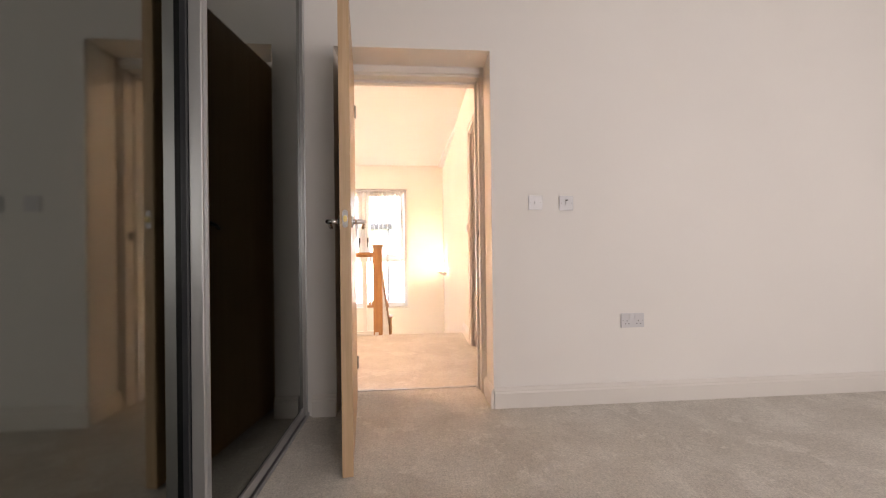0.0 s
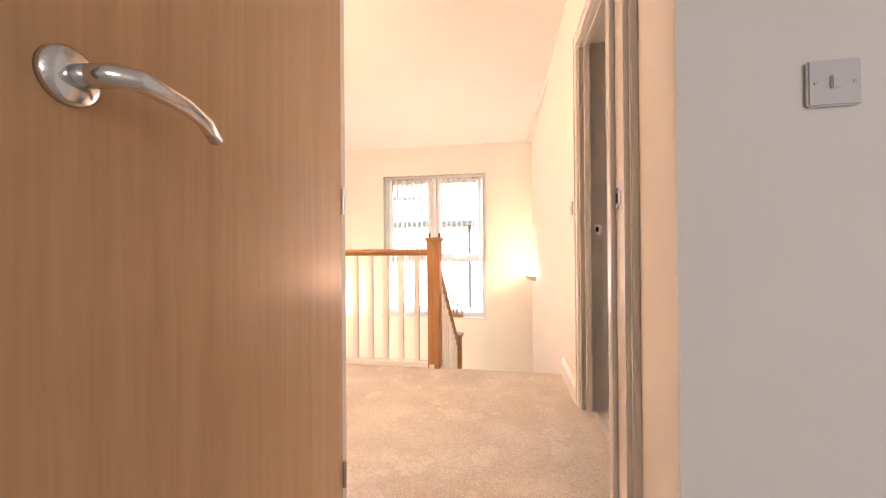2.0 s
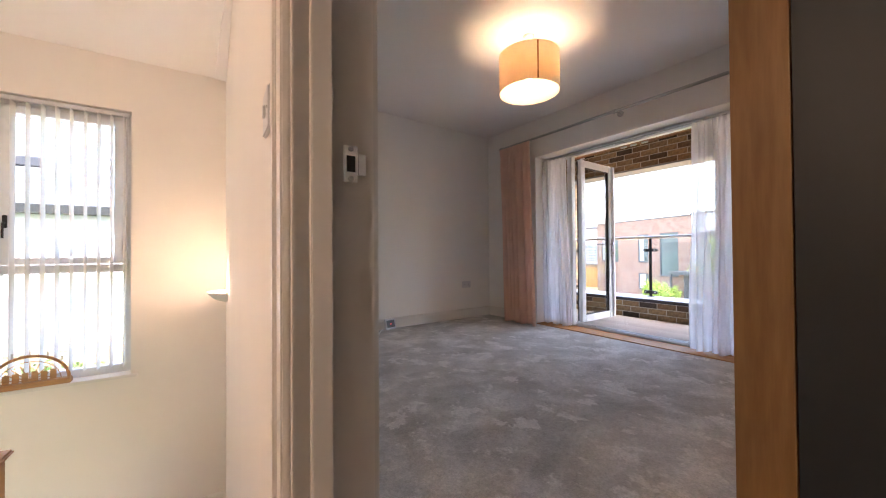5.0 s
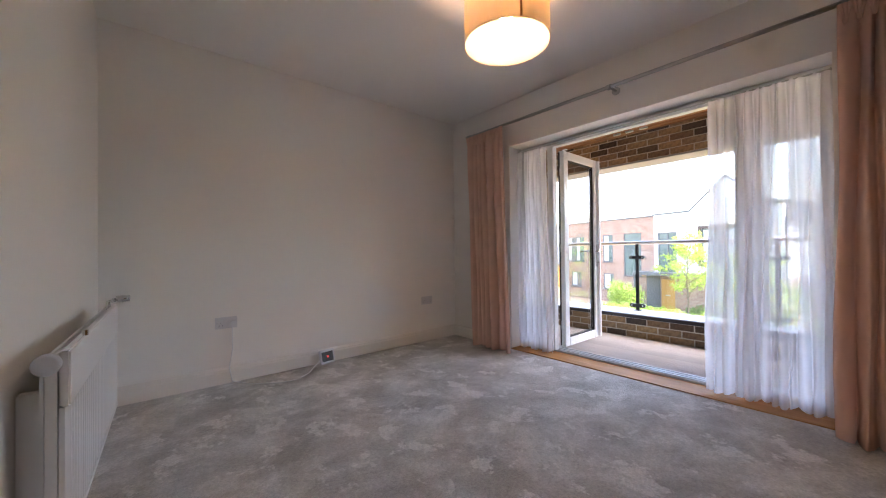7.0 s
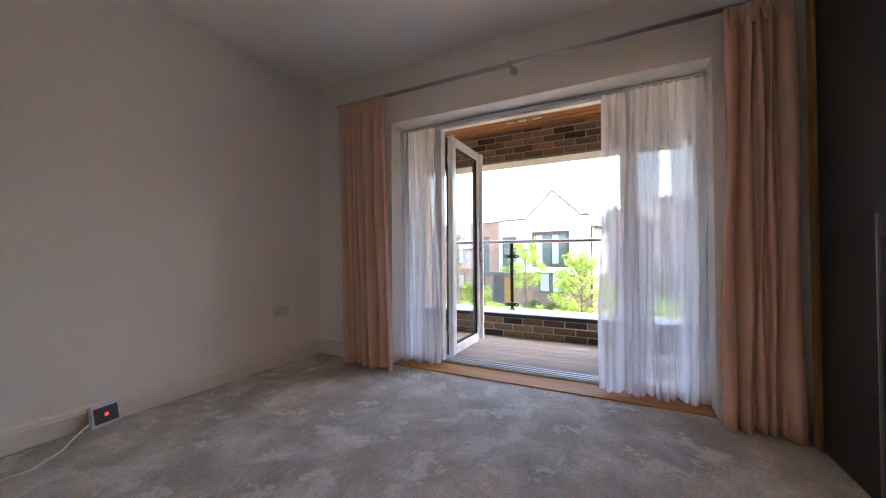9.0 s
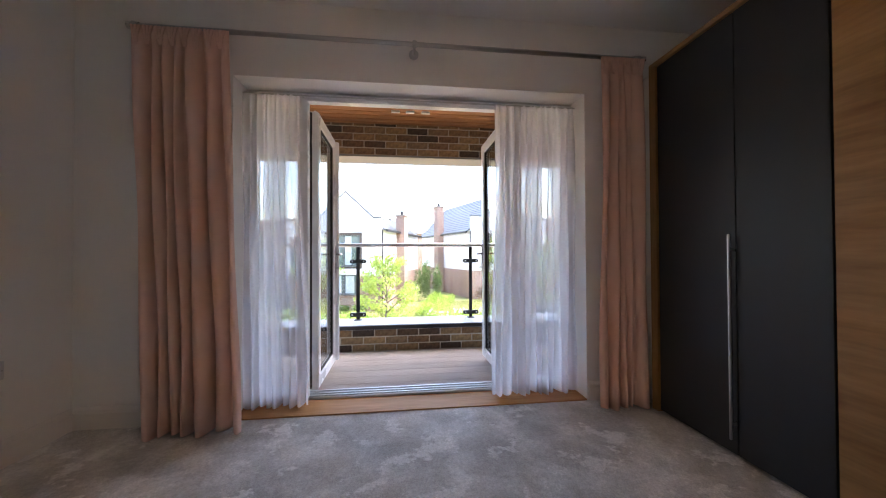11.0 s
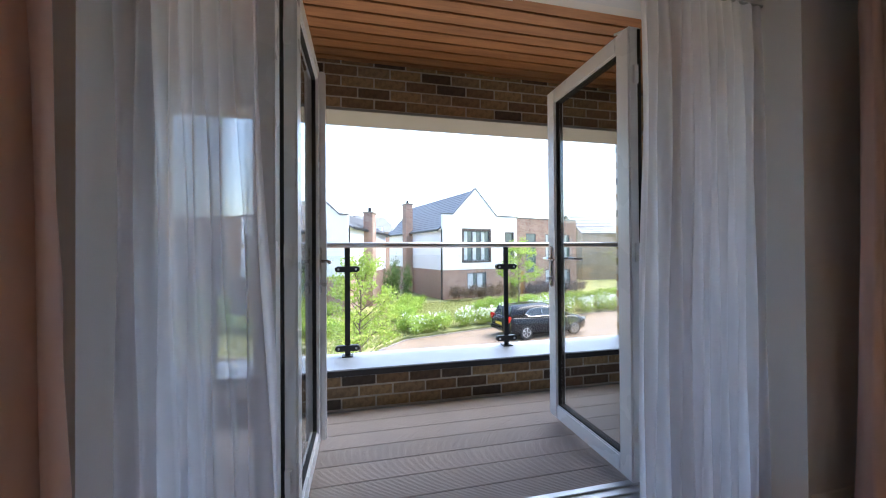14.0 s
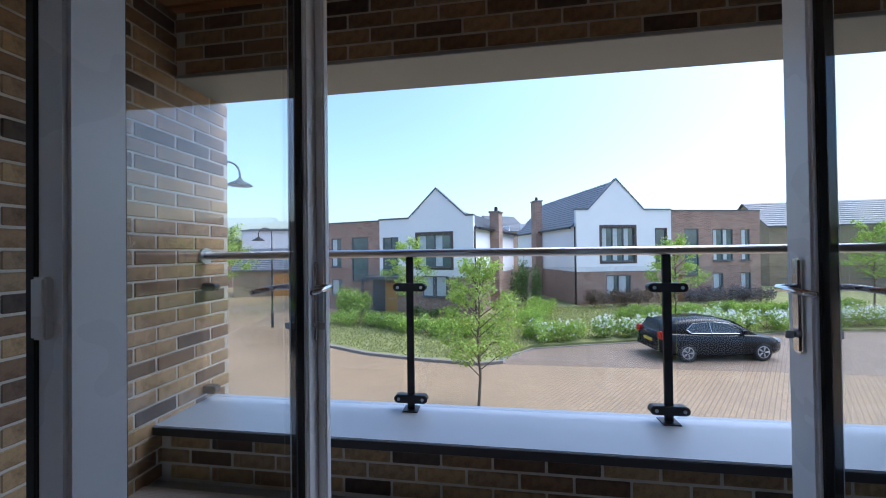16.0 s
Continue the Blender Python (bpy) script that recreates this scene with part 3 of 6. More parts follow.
part("window_frame", bars(B(), [(WX0, WX0 + 0.065, WZ0, WZ1), (WX1 - 0.065, WX1, WZ0, WZ1), (WX0 + 0.065, WX1 - 0.065, WZ1 - 0.065, WZ1), (WX0 + 0.065, WX1 - 0.065, WZ0, WZ0 + 0.07),
                                (WM - 0.045, WM + 0.045, WZ0 + 0.07, WZ1 - 0.065), (WX0 + 0.065, WM - 0.045, 0.72, 0.79), (WM + 0.045, WX1 - 0.065, 0.72, 0.79)], 7.10, 7.17), UPVC, win)
for x0, x1 in ((WX0 + 0.07, WM - 0.05), (WM + 0.05, WX1 - 0.07)):
    sash = part("sash", bars(B(), [(x0, x0 + 0.055, 0.795, WZ1 - 0.07), (x1 - 0.055, x1, 0.795, WZ1 - 0.07), (x0 + 0.055, x1 - 0.055, WZ1 - 0.125, WZ1 - 0.07), (x0 + 0.055, x1 - 0.055, 0.795, 0.85)], 7.085, 7.145), UPVC, win)
    hx = x1 - 0.028 if x0 < -1 else x0 + 0.028
    bm = B()
    box(bm, hx - 0.013, hx + 0.013, 7.075, 7.086, 1.08, 1.18, 0.003)
    tube(bm, [(hx, 7.08, 1.12), (hx, 7.05, 1.12), (hx, 7.045, 1.06), (hx, 7.045, 1.0)], 0.007)
    part("handle", bm, DARK_METAL, sash, "dark window handle")
    g = part("pane", box(B(), x0 + 0.05, x1 - 0.05, 7.115, 7.12, 0.84, WZ1 - 0.12), GLASS, win)
    g.visible_shadow = False
    g = part("pane", box(B(), x0, x1, 7.13, 7.135, WZ0 + 0.065, 0.725), GLASS, win)
    g.visible_shadow = False
solid("window_sill", box(B(), WX0 - 0.05, WX1 + 0.05, 6.955, 7.10, WZ0 - 0.024, WZ0 + 0.001, 0.006), GLOSS, "white gloss window board with rounded edge", "window sill", m=ML)
blind = thing("vertical_blind", (-0.87, 7.04, -0.10), "white vertical blind with open fabric louvres", "blind", m=ML)
part("head_rail", box(B(), WX0 + 0.02, WX1 - 0.02, 7.025, 7.065, 2.065, 2.10, 0.004), PLASTIC, blind)
for k in range(20):
    x = WX0 + 0.06 + k * 0.0815
    bm = B()
    a = radians(88 + 2 * math.sin(k * 1.7))
    box(bm, -0.0445, 0.0445, -0.0008, 0.0008, -0.085, 2.06, m=Matrix.Translation((x, 7.045, 0)) @ Matrix.Rotation(a, 4, "Z"))
    part("louvre", bm, BLIND, blind)
bm = B()
tube(bm, [(WX1 - 0.03, 7.01, 2.07), (WX1 - 0.03, 7.008, 1.2), (WX1 - 0.03, 7.01, 0.75)], 0.003, 6)
part("cord", bm, PLASTIC, blind)

arch = thing("candle_arch", (-0.63, 7.0, -0.148), "wooden fretwork candle arch on the window sill", "candle arch", m=ML)
bm = B()
box(bm, -0.86, -0.40, 6.97, 7.03, -0.149, -0.105, 0.005)
for r, w in ((0.215, 0.022), (0.17, 0.006)):
    pts = [(-0.63 + r * math.cos(a), 7.0, -0.108 + r * 0.92 * math.sin(a)) for a in [math.pi * i / 18 for i in range(19)]]
    tube(bm, pts, w / 2, 8)
part("frame", bm, OAK_X, arch)
bm = B()
rng = random.Random(5)
for k in range(9):
    a = math.pi * (k + 0.5) / 9
    tube(bm, [(-0.63, 7.0, -0.10), (-0.63 + 0.15 * math.cos(a), 7.0, -0.10 + 0.13 * math.sin(a))], 0.004, 6)
for k in range(6):
    x = -0.63 + (k - 2.5) * 0.05
    box(bm, x - 0.018, x + 0.018, 6.996, 7.004, -0.105, -0.06 + 0.035 * rng.random(), 0.001)
part("fretwork", bm, OAK_X, arch, "pale cut-out figures of wood")
for k in range(7):
    a = math.pi * (0.08 + 0.84 * k / 6)
    x, z = -0.63 + 0.222 * math.cos(a), -0.108 + 0.205 * math.sin(a)
    part("candle", tube(B(), [(x, 7.0, z), (x, 7.0, z + 0.045)], 0.006, 8), PLASTIC, arch)


def sconce(m):
    """A half bowl of plaster against a wall: the wall is the plane x = 0, the bowl hangs out to negative x."""
    root = thing("wall_light", (0, 0, 0), "white plaster half-bowl uplighter, lit", "wall light", "wall lights over the stairs", m=m)
    prof = [(0.0, -0.085), (0.05, -0.08), (0.10, -0.055), (0.135, -0.02), (0.15, 0.0), (0.142, 0.0), (0.125, -0.018), (0.09, -0.048), (0.045, -0.07), (0.0, -0.074)]
    part("bowl", lathe(B(), prof, (0, 0, 0), 20, math.pi / 2, 1.5 * math.pi), PLASTER, root, smooth=True)
    part("back_plate", box(B(), -0.012, 0.0, -0.10, 0.10, -0.06, 0.012, 0.004), PLASTER, root)
    part("bulb", lathe(B(), [(0, -0.02), (0.018, -0.012), (0.022, 0.004), (0.012, 0.022), (0, 0.026)], (-0.06, 0, -0.026), 12), BULB, root, "glowing bulb", smooth=True)
    lamp("wall_lamp", "POINT", m @ Matrix.Translation((-0.07, 0, 0.035)), 0.9, WARM, 0.03)
    return root


sconce(ML @ Matrix.Translation((0.658, 6.42, 0.56)))
sconce(ML @ Matrix.Translation((-2.518, 6.55, -0.03)) @ pose(0, 0, 0, 0, 0, 180))


def plate(name, m, label, w=0.086, rockers=1, kind="switch", holes=0):
    """A wall plate: x across, z up, out to negative y."""
    root = thing(name, (0, 0, 0), label, kind, m=m)
    part("face_plate", box(B(), -w / 2, w / 2, -0.009, 0.0, -0.043, 0.043, 0.003), PLASTIC, root)
    for k in range(rockers):
        x = (k - (rockers - 1) / 2) * 0.03
        z = 0.02 if holes else 0.0
        part("rocker", box(B(), x - 0.008, x + 0.008, -0.014, -0.006, z - 0.012, z + 0.012, 0.002), PLASTIC, root)
    for x in (-w / 2 + 0.012, w / 2 - 0.012):
        part("screw", lathe(B(), [(0, -0.0105), (0.0035, -0.0105), (0.0035, -0.006), (0, -0.006)], (x, 0, 0), 8, axis="y"), STEEL, root)
    for k in range(holes):
        x = (k - (holes - 1) / 2) * 0.072
        bm = B()
        box(bm, x - 0.002, x + 0.002, -0.0096, -0.006, -0.006, 0.002)
        for s in (-0.011, 0.011):
            box(bm, x + s - 0.0032, x + s + 0.0032, -0.0096, -0.006, -0.022, -0.018)
        part("socket_holes", bm, BLACK, root, "dark pin holes")
    return root


W1 = Matrix.Translation
plate("light_switch", ML @ W1((0.840, 2.207, 1.203)), "white square single light switch on the wall")
r = plate("fused_switch", ML @ W1((1.028, 2.207, 1.200)), "white square switched spur with a small dark slot")
part("fuse_slot", box(B(), -0.007, 0.007, -0.0155, -0.012, 0.014, 0.020), BLACK, r, "dark slot")
plate("double_socket", ML @ W1((1.431, 2.207, 0.4915)), "white double plug socket low on the wall", 0.146, 2, "socket", 2)
plate("light_switch", ML @ W1((0.659, 3.765, 1.155)) @ pose(0, 0, 0, 0, 0, -90), "white light switch beside the second bedroom door")

# ---- bedroom door ----
TH = radians(-82.0)
leaf = ML @ W1((-0.293, 2.445, 0)) @ Matrix.Rotation(TH, 4, "Z")
door = thing("door_bedroom", (0.4, 0.02, 0.006), "open flush door in pale beech veneer", "door", m=leaf)
part("leaf", box(B(), 0.0, 0.828, 0.0012, 0.0428, 0.006, 2.032, 0.001), DOOR_WOOD, door)
part("lipping", box(B(), 0.8282, 0.834, 0.0, 0.044, 0.006, 2.032, 0.001), DOOR_EDGE, door, "paler lipped edge")
cap = [(0.022 + 0.011 * math.cos(a), 0.026 * s + 0.011 * math.sin(a)) for s, q in ((1, 0), (-1, math.pi)) for a in [q + math.pi * k / 8 for k in range(9)]]
lt = part("latch_plate", extrude(B(), [(u, v + 1.0625) for u, v in cap], "x", 0.8335, 0.8358), CHROME, door, "polished latch plate with a brass bolt")
part("bolt", box(B(), 0.835, 0.845, 0.015, 0.029, 1.050, 1.075, 0.003), paint("brass", (0.70, 0.55, 0.25), 0.3, 0.05, metal=0.9), lt, "brass latch bolt")
for s, y in ((-1, 0.0012), (1, 0.0428)):
    bm = B()
    prof = [(0, 0), (0.026, 0), (0.026, s * 0.006), (0.022, s * 0.009), (0.011, s * 0.012), (0, s * 0.012)]
    lathe(bm, prof, (0.771, y, 1.055), 24, axis="y")
    rose = part("rose", bm, CHROME, door, "round chrome rose", True)
    bm = B()
    tube(bm, [(0.771, y, 1.055), (0.771, y + s * 0.045, 1.055), (0.758, y + s * 0.055, 1.056), (0.706, y + s * 0.056, 1.056), (0.671, y + s * 0.054, 1.050), (0.646, y + s * 0.050, 1.036)], 0.011, 12, 0.008)
    part("lever", bm, CHROME, rose, "curved chrome lever", True)
for z in (0.22, 1.05, 1.82):
    part("hinge", tube(B(), [(-0.003, 0.048, z - 0.04), (-0.003, 0.048, z + 0.04)], 0.006, 8), STEEL, door)

# ---- landing: unseen round ceiling lamp added over the stairhead for its warm light ----
cl = thing("unseen_ceiling_lamp", (-1.5, 3.10, HL), "unseen round white flush ceiling lamp, added to light the landing", "ceiling lamp", m=ML)
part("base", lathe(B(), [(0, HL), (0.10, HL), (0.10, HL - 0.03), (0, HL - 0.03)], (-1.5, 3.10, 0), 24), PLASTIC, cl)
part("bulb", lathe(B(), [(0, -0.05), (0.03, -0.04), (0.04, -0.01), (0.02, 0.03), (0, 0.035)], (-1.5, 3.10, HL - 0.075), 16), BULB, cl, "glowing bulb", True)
lamp("landing_fill_light", "POINT", ML @ W1((-1.5, 3.10, HL - 0.22)), 3.1, WARM, 0.06)

# ---- mirrored wardrobe ----
ward = thing("mirror_wardrobe", (-0.82, 1.0, 0), "sliding wardrobe with grey mirrored doors in silver frames", "wardrobe", m=ML @ W1((0.011, 0.143, 0)))
part("base", bars(B(), [(-1.14, -0.60, 0.0, 0.06)], -0.9, 2.06), GLOSS, ward)
part("top", bars(B(), [(-1.14, -0.60, 2.40, 2.46)], -0.9, 2.06), GLOSS, ward)
bm = B()
box(bm, -0.60, -0.490, -0.9, 2.07, 0.0, 0.012, 0.003)
for x in (-0.595, -0.53, -0.493):
    box(bm, x - 0.003, x + 0.003, -0.9, 2.07, 0.010, 0.022, 0.001)
part("floor_track", bm, SILVER, ward, "silver floor track")
part("head_track", box(B(), -0.605, -0.50, -0.9, 2.07, 2.42, 2.50, 0.003), SILVER, ward, "silver head track")
part("end_channel", box(B(), -0.60, -0.515, 2.048, 2.072, 0.02, 2.42, 0.003), SILVER, ward, "silver end channel")
for x, y0, y1 in ((-0.508, 1.075, 2.045), (-0.545, 0.12, 1.10), (-0.508, -0.88, 0.15)):
    g = part("mirror_door", box(B(), x - 0.004, x, y0 + 0.03, y1 - 0.03, 0.07, 2.39), MIRROR, ward, "smoky grey mirror door")
    for a, b in ((y0, y0 + 0.034), (y1 - 0.034, y1)):
        bm = B()
        prism(bm, [(x - 0.018, a), (x + 0.015, a), (x + 0.017, a + 0.002), (x + 0.017, a + 0.008), (x + 0.010, a + 0.010), (x + 0.010, b - 0.010),
                   (x + 0.017, b - 0.008), (x + 0.017, b - 0.002), (x + 0.015, b), (x - 0.018, b)], 0.024, 2.43)
        # charcoal on the recessed door's stiles: shade put into the colour
        part("stile", bm, CHARCOAL if x < -0.54 else SILVER, g, "ridged stile with its shade in the colour" if x < -0.54 else "ridged silver stile")
    part("bottom_rail", box(B(), x - 0.014, x + 0.008, y0 + 0.035, y1 - 0.035, 0.024, 0.072, 0.003), SILVER, g)
    part("top_rail", box(B(), x - 0.014, x + 0.008, y0 + 0.035, y1 - 0.035, 2.388, 2.43, 0.003), SILVER, g)

# added area lamp in a blind recess behind the walker, for unseen window daylight
lamp("added_daylight", "AREA", ML @ look((2.1, -2.45, 1.5), (2.1, 2, 1.1)), 3.0, (0.92, 0.96, 1.0), 2.3, 1.25)

# ---- second bedroom: pendant ----
pend = thing("pendant_lamp", (2.6, 4.752, 2.06), "drum pendant with a peach fabric shade, lit", "ceiling lamp")
sh = part("shade", lathe(B(), [(0.220, 2.06), (0.220, 2.335), (0.2175, 2.335), (0.2175, 2.06), (0.220, 2.06)], (2.6, 4.752, 0), 48), SHADE, pend, "peach fabric drum", True)
part("lining", lathe(B(), [(0.2155, 2.062), (0.2155, 2.333)], (2.6, 4.752, 0), 48), SHADE_IN, sh, "pale yellow lining", True)
part("seam", box(B(), -0.005, 0.005, -0.2225, -0.2195, 2.06, 2.335, m=W1((2.6, 4.752, 0)) @ pose(0, 0, 0, 0, 0, -33)), wood("seam", (0.25, 0.12, 0.05), (0.35, 0.18, 0.08)), sh, "dark seam")
for z in (2.061, 2.334):
    bm = lathe(B(), [(0.219, z - 0.003), (0.223, z - 0.003), (0.223, z + 0.003), (0.219, z + 0.003), (0.219, z - 0.003)], (2.6, 4.752, 0), 48)
    part("rim", bm, SHADE, sh)
bm = B()
for k in range(3):
    a = 2.1 * k
    tube(bm, [(2.6, 4.752, 2.30), (2.6 + 0.216 * math.cos(a), 4.752 + 0.216 * math.sin(a), 2.33)], 0.002, 6)
part("spider", bm, STEEL, pend)
part("cord", tube(B(), [(2.6, 4.752, 2.46), (2.6, 4.752, 2.27)], 0.003, 8), PLASTIC, pend)
part("ceiling_rose", lathe(B(), [(0, H2 - 0.001), (0.045, H2 - 0.001), (0.042, H2 - 0.02), (0.012, H2 - 0.03), (0, H2 - 0.03)], (2.6, 4.752, 0), 24), PLASTIC, pend, "white ceiling rose", True)
part("bulb_holder", lathe(B(), [(0, 2.30), (0.02, 2.30), (0.02, 2.24), (0, 2.24)], (2.6, 4.752, 0), 16), PLASTIC, pend)
part("bulb", lathe(B(), [(0, 2.24), (0.018, 2.23), (0.032, 2.195), (0.026, 2.165), (0, 2.15)], (2.6, 4.752, 0), 16), BULB, pend, "glowing bulb", True)
lamp("pendant_light", "POINT", W1((2.6, 4.752, 2.235)), 1.9, WARM, 0.035)

# ---- second bedroom: fitted wardrobe ----
fw = thing("fitted_wardrobe", (2.8, 2.96, 0), "charcoal wardrobe in a rustic oak surround with tall steel handle", "wardrobe")
WT = 2.145
part("back_panel", box(B(), 1.80, 3.80, 2.625, 2.645, 0, WT - 0.03), RUSTIC_X, fw)
part("end_panel", box(B(), 1.782, 1.804, 2.63, 3.185, 0, WT - 0.028, 0.001), CHARCOAL, fw, "charcoal end panel")
part("corner_post", box(B(), 1.776, 1.86, 3.188, 3.312, 0, WT - 0.028, 0.002), RUSTIC, fw, "knotty oak corner post")
part("oak_front", box(B(), 1.862, 2.856, 3.27, 3.298, 0.06, WT - 0.03, 0.002), RUSTIC_X, fw, "oak front with level grain")
part("plinth", box(B(), 1.862, 3.74, 3.245, 3.268, 0, 0.058), CHARCOAL, fw)
part("top_trim", box(B(), 1.776, 3.80, 2.63, 3.312, WT - 0.026, WT, 0.002), RUSTIC_X, fw, "oak top board")
part("side_trim", box(B(), 3.745, 3.80, 2.65, 3.312, 0, WT - 0.028, 0.002), RUSTIC, fw, "oak side trim")
part("filler", box(B(), 3.802, 3.968, 3.20, 3.225, 0, WT, 0.001), WHITE_WALL, fw)
for x0, x1 in ((2.862, 3.238), (3.242, 3.741)):
    d = part("door", box(B(), x0, x1, 3.278, 3.300, 0.012, WT - 0.032, 0.0015), CHARCOAL, fw, "matt charcoal door")
    if x0 > 3.2:
        bm = B()
        box(bm, 3.2445, 3.2565, 3.322, 3.334, 0.085, 1.055, 0.003)
        for z in (0.16, 0.98):
            box(bm, 3.2455, 3.2555, 3.299, 3.324, z - 0.006, z + 0.006)
        part("handle", bm, STEEL, d, "long brushed steel bar handle")

# ---- second bedroom: radiator, sockets, gadget ----
rad = thing("radiator", (0.86, 5.66, 0.135), "white enamelled double panel radiator under the wall valve", "radiator", m=ML)
RX, RY0, RY1, RZ0, RZ1 = 0.905, 5.05, 6.28, 0.135, 0.70
bm = B()
prof = []
n = 30
for k in range(n + 1):
    y = RY0 + (RY1 - RY0) * k / n
    prof += [(RX + 0.0, y), (RX + 0.011, y + 0.010), (RX + 0.011, y + 0.026), (RX, y + 0.034)] if k < n else [(RX, y)]
pts = prof + [(RX - 0.012, RY1), (RX - 0.012, RY0)]
prism(bm, pts, RZ0 + 0.03, RZ1 - 0.16)
box(bm, RX - 0.012, RX + 0.012, RY0, RY1, RZ1 - 0.16, RZ1, 0.005)
box(bm, RX - 0.012, RX + 0.012, RY0, RY1, RZ0, RZ0 + 0.03, 0.005)
part("front_panel", bm, RADIATOR, rad, "ribbed front panel")
part("rear_panel", box(B(), 0.853, 0.866, RY0 + 0.01, RY1 - 0.01, RZ0, RZ1 - 0.02, 0.004), RADIATOR, rad)
for y in (RY0 - 0.006, RY1 + 0.002):
    part("side_cover", box(B(), 0.868, RX - 0.014, y, y + 0.004, RZ0 + 0.02, RZ1 - 0.035, 0.001), RADIATOR, rad)
part("top_grille", bars(B(), [(0.868 + 0.008 * k, 0.872 + 0.008 * k, RZ1 - 0.022, RZ1 - 0.014) for k in range(3)], RY0 + 0.02, RY1 - 0.02, 0.0), RADIATOR, rad)
bm = B()
box(bm, 0.792, 0.852, RY0 + 0.09, RY0 + 0.125, RZ0 + 0.05, RZ1 - 0.13, 0.003)
part("bracket", bm, RADIATOR, rad, "white wall bracket")
bm = B()
lathe(bm, [(0, -0.028), (0.024, -0.028), (0.03, -0.02), (0.03, 0.0), (0.022, 0.004), (0.022, 0.016), (0, 0.018)], (0.872, RY0 - 0.004, RZ1 - 0.03), 18, axis="y")
part("end_cap", bm, PLASTIC, rad, "round white plug", True)
bm = B()
tube(bm, [(0.915, RY0 + 0.25, RZ1 + 0.0), (0.915, RY0 + 0.25, RZ1 + 0.018)], 0.008, 8)
part("air_valve", bm, CHROME, rad)
bm = B()
tube(bm, [(0.89, RY1 - 0.12, RZ1 - 0.02), (0.89, RY1 - 0.12, RZ1 + 0.025), (0.92, RY1 - 0.10, RZ1 + 0.035)], 0.010, 10)
lathe(bm, [(0, 0), (0.016, 0), (0.019, 0.02), (0.016, 0.055), (0, 0.058)], (0.92, RY1 - 0.10, RZ1 + 0.037), 14, axis="x")
part("valve", bm, CHROME, rad, "chrome valve with dark head", True)
plate("double_socket", W1((1.625, 6.689, 0.455)), "white double plug socket with a white plug in it", 0.146, 2, "socket", 2)
plate("double_socket", W1((3.545, 6.689, 0.443)), "white double plug socket near the corner", 0.146, 2, "socket", 2)
gad = thing("digital_clock", (2.39, 6.61, 0.0), "small tilted screen in a white case leaning on the skirting", "clock", m=None)
gm = W1((2.39, 6.63, 0.062)) @ pose(0, 0, 0, -14, 0, 9)
part("case", box(B(), -0.072, 0.072, 0.0, 0.022, -0.060, 0.060, 0.006, gm), PLASTIC, gad)
part("screen", box(B(), -0.054, 0.054, -0.003, 0.001, -0.042, 0.042, 0.001, gm), BLACK, gad, "black screen")
part("red_mark", box(B(), -0.009, 0.009, -0.0045, -0.002, -0.009, 0.009, 0.001, gm), glow("red_led", (1.0, 0.09, 0.08), 0.09), gad, "glowing red figure")
cab = thing("power_cable", (1.66, 6.66, 0.0), "thin white cable from the socket across the carpet", "cable")
part("plug", box(B(), 1.64, 1.685, 6.645, 6.679, 0.425, 0.468, 0.005), PLASTIC, cab)
part("flex", tube(B(), [(1.662, 6.655, 0.425), (1.662, 6.655, 0.25), (1.64, 6.655, 0.12), (1.655, 6.63, 0.02), (1.76, 6.52, 0.006), (1.92, 6.40, 0.006), (2.05, 6.38, 0.006), (2.17, 6.47, 0.006), (2.25, 6.58, 0.01), (2.34, 6.645, 0.04)], 0.0045, 8), UPVC, cab, "white flex", True)

# ---- curtains ----
rod = thing("curtain_pole", (3.85, 4.8, 2.2), "satin steel curtain pole with end caps", "curtain pole")
part("pole", tube(B(), [(3.85, 6.32, 2.215), (3.85, 3.32, 2.215)], 0.0135, 14), STEEL, rod, smooth=True)
for y in (6.325, 3.315):
    part("finial", lathe(B(), [(0, -0.014), (0.018, -0.014), (0.018, 0.014), (0, 0.014)], (3.85, y, 2.215), 16, axis="y"), CHROME, rod)
for y in (6.29, 4.785, 3.36):
    bm = B()
    tube(bm, [(3.97, y, 2.215), (3.85, y, 2.215)], 0.009, 10)
    lathe(bm, [(0, -0.012), (0.03, -0.012), (0.03, 0), (0, 0)], (3.968, y, 2.215), 16, axis="x")
    lathe(bm, [(0.0, -0.012), (0.019, -0.012), (0.019, 0.012), (0.0, 0.012)], (3.85, y, 2.215), 14, axis="y")
    lathe(bm, [(0.0, -0.016), (0.016, -0.016), (0.016, 0.016), (0.0, 0.016)], (3.832, y, 2.205), 12, axis="x")
    part("bracket", bm, STEEL, rod)


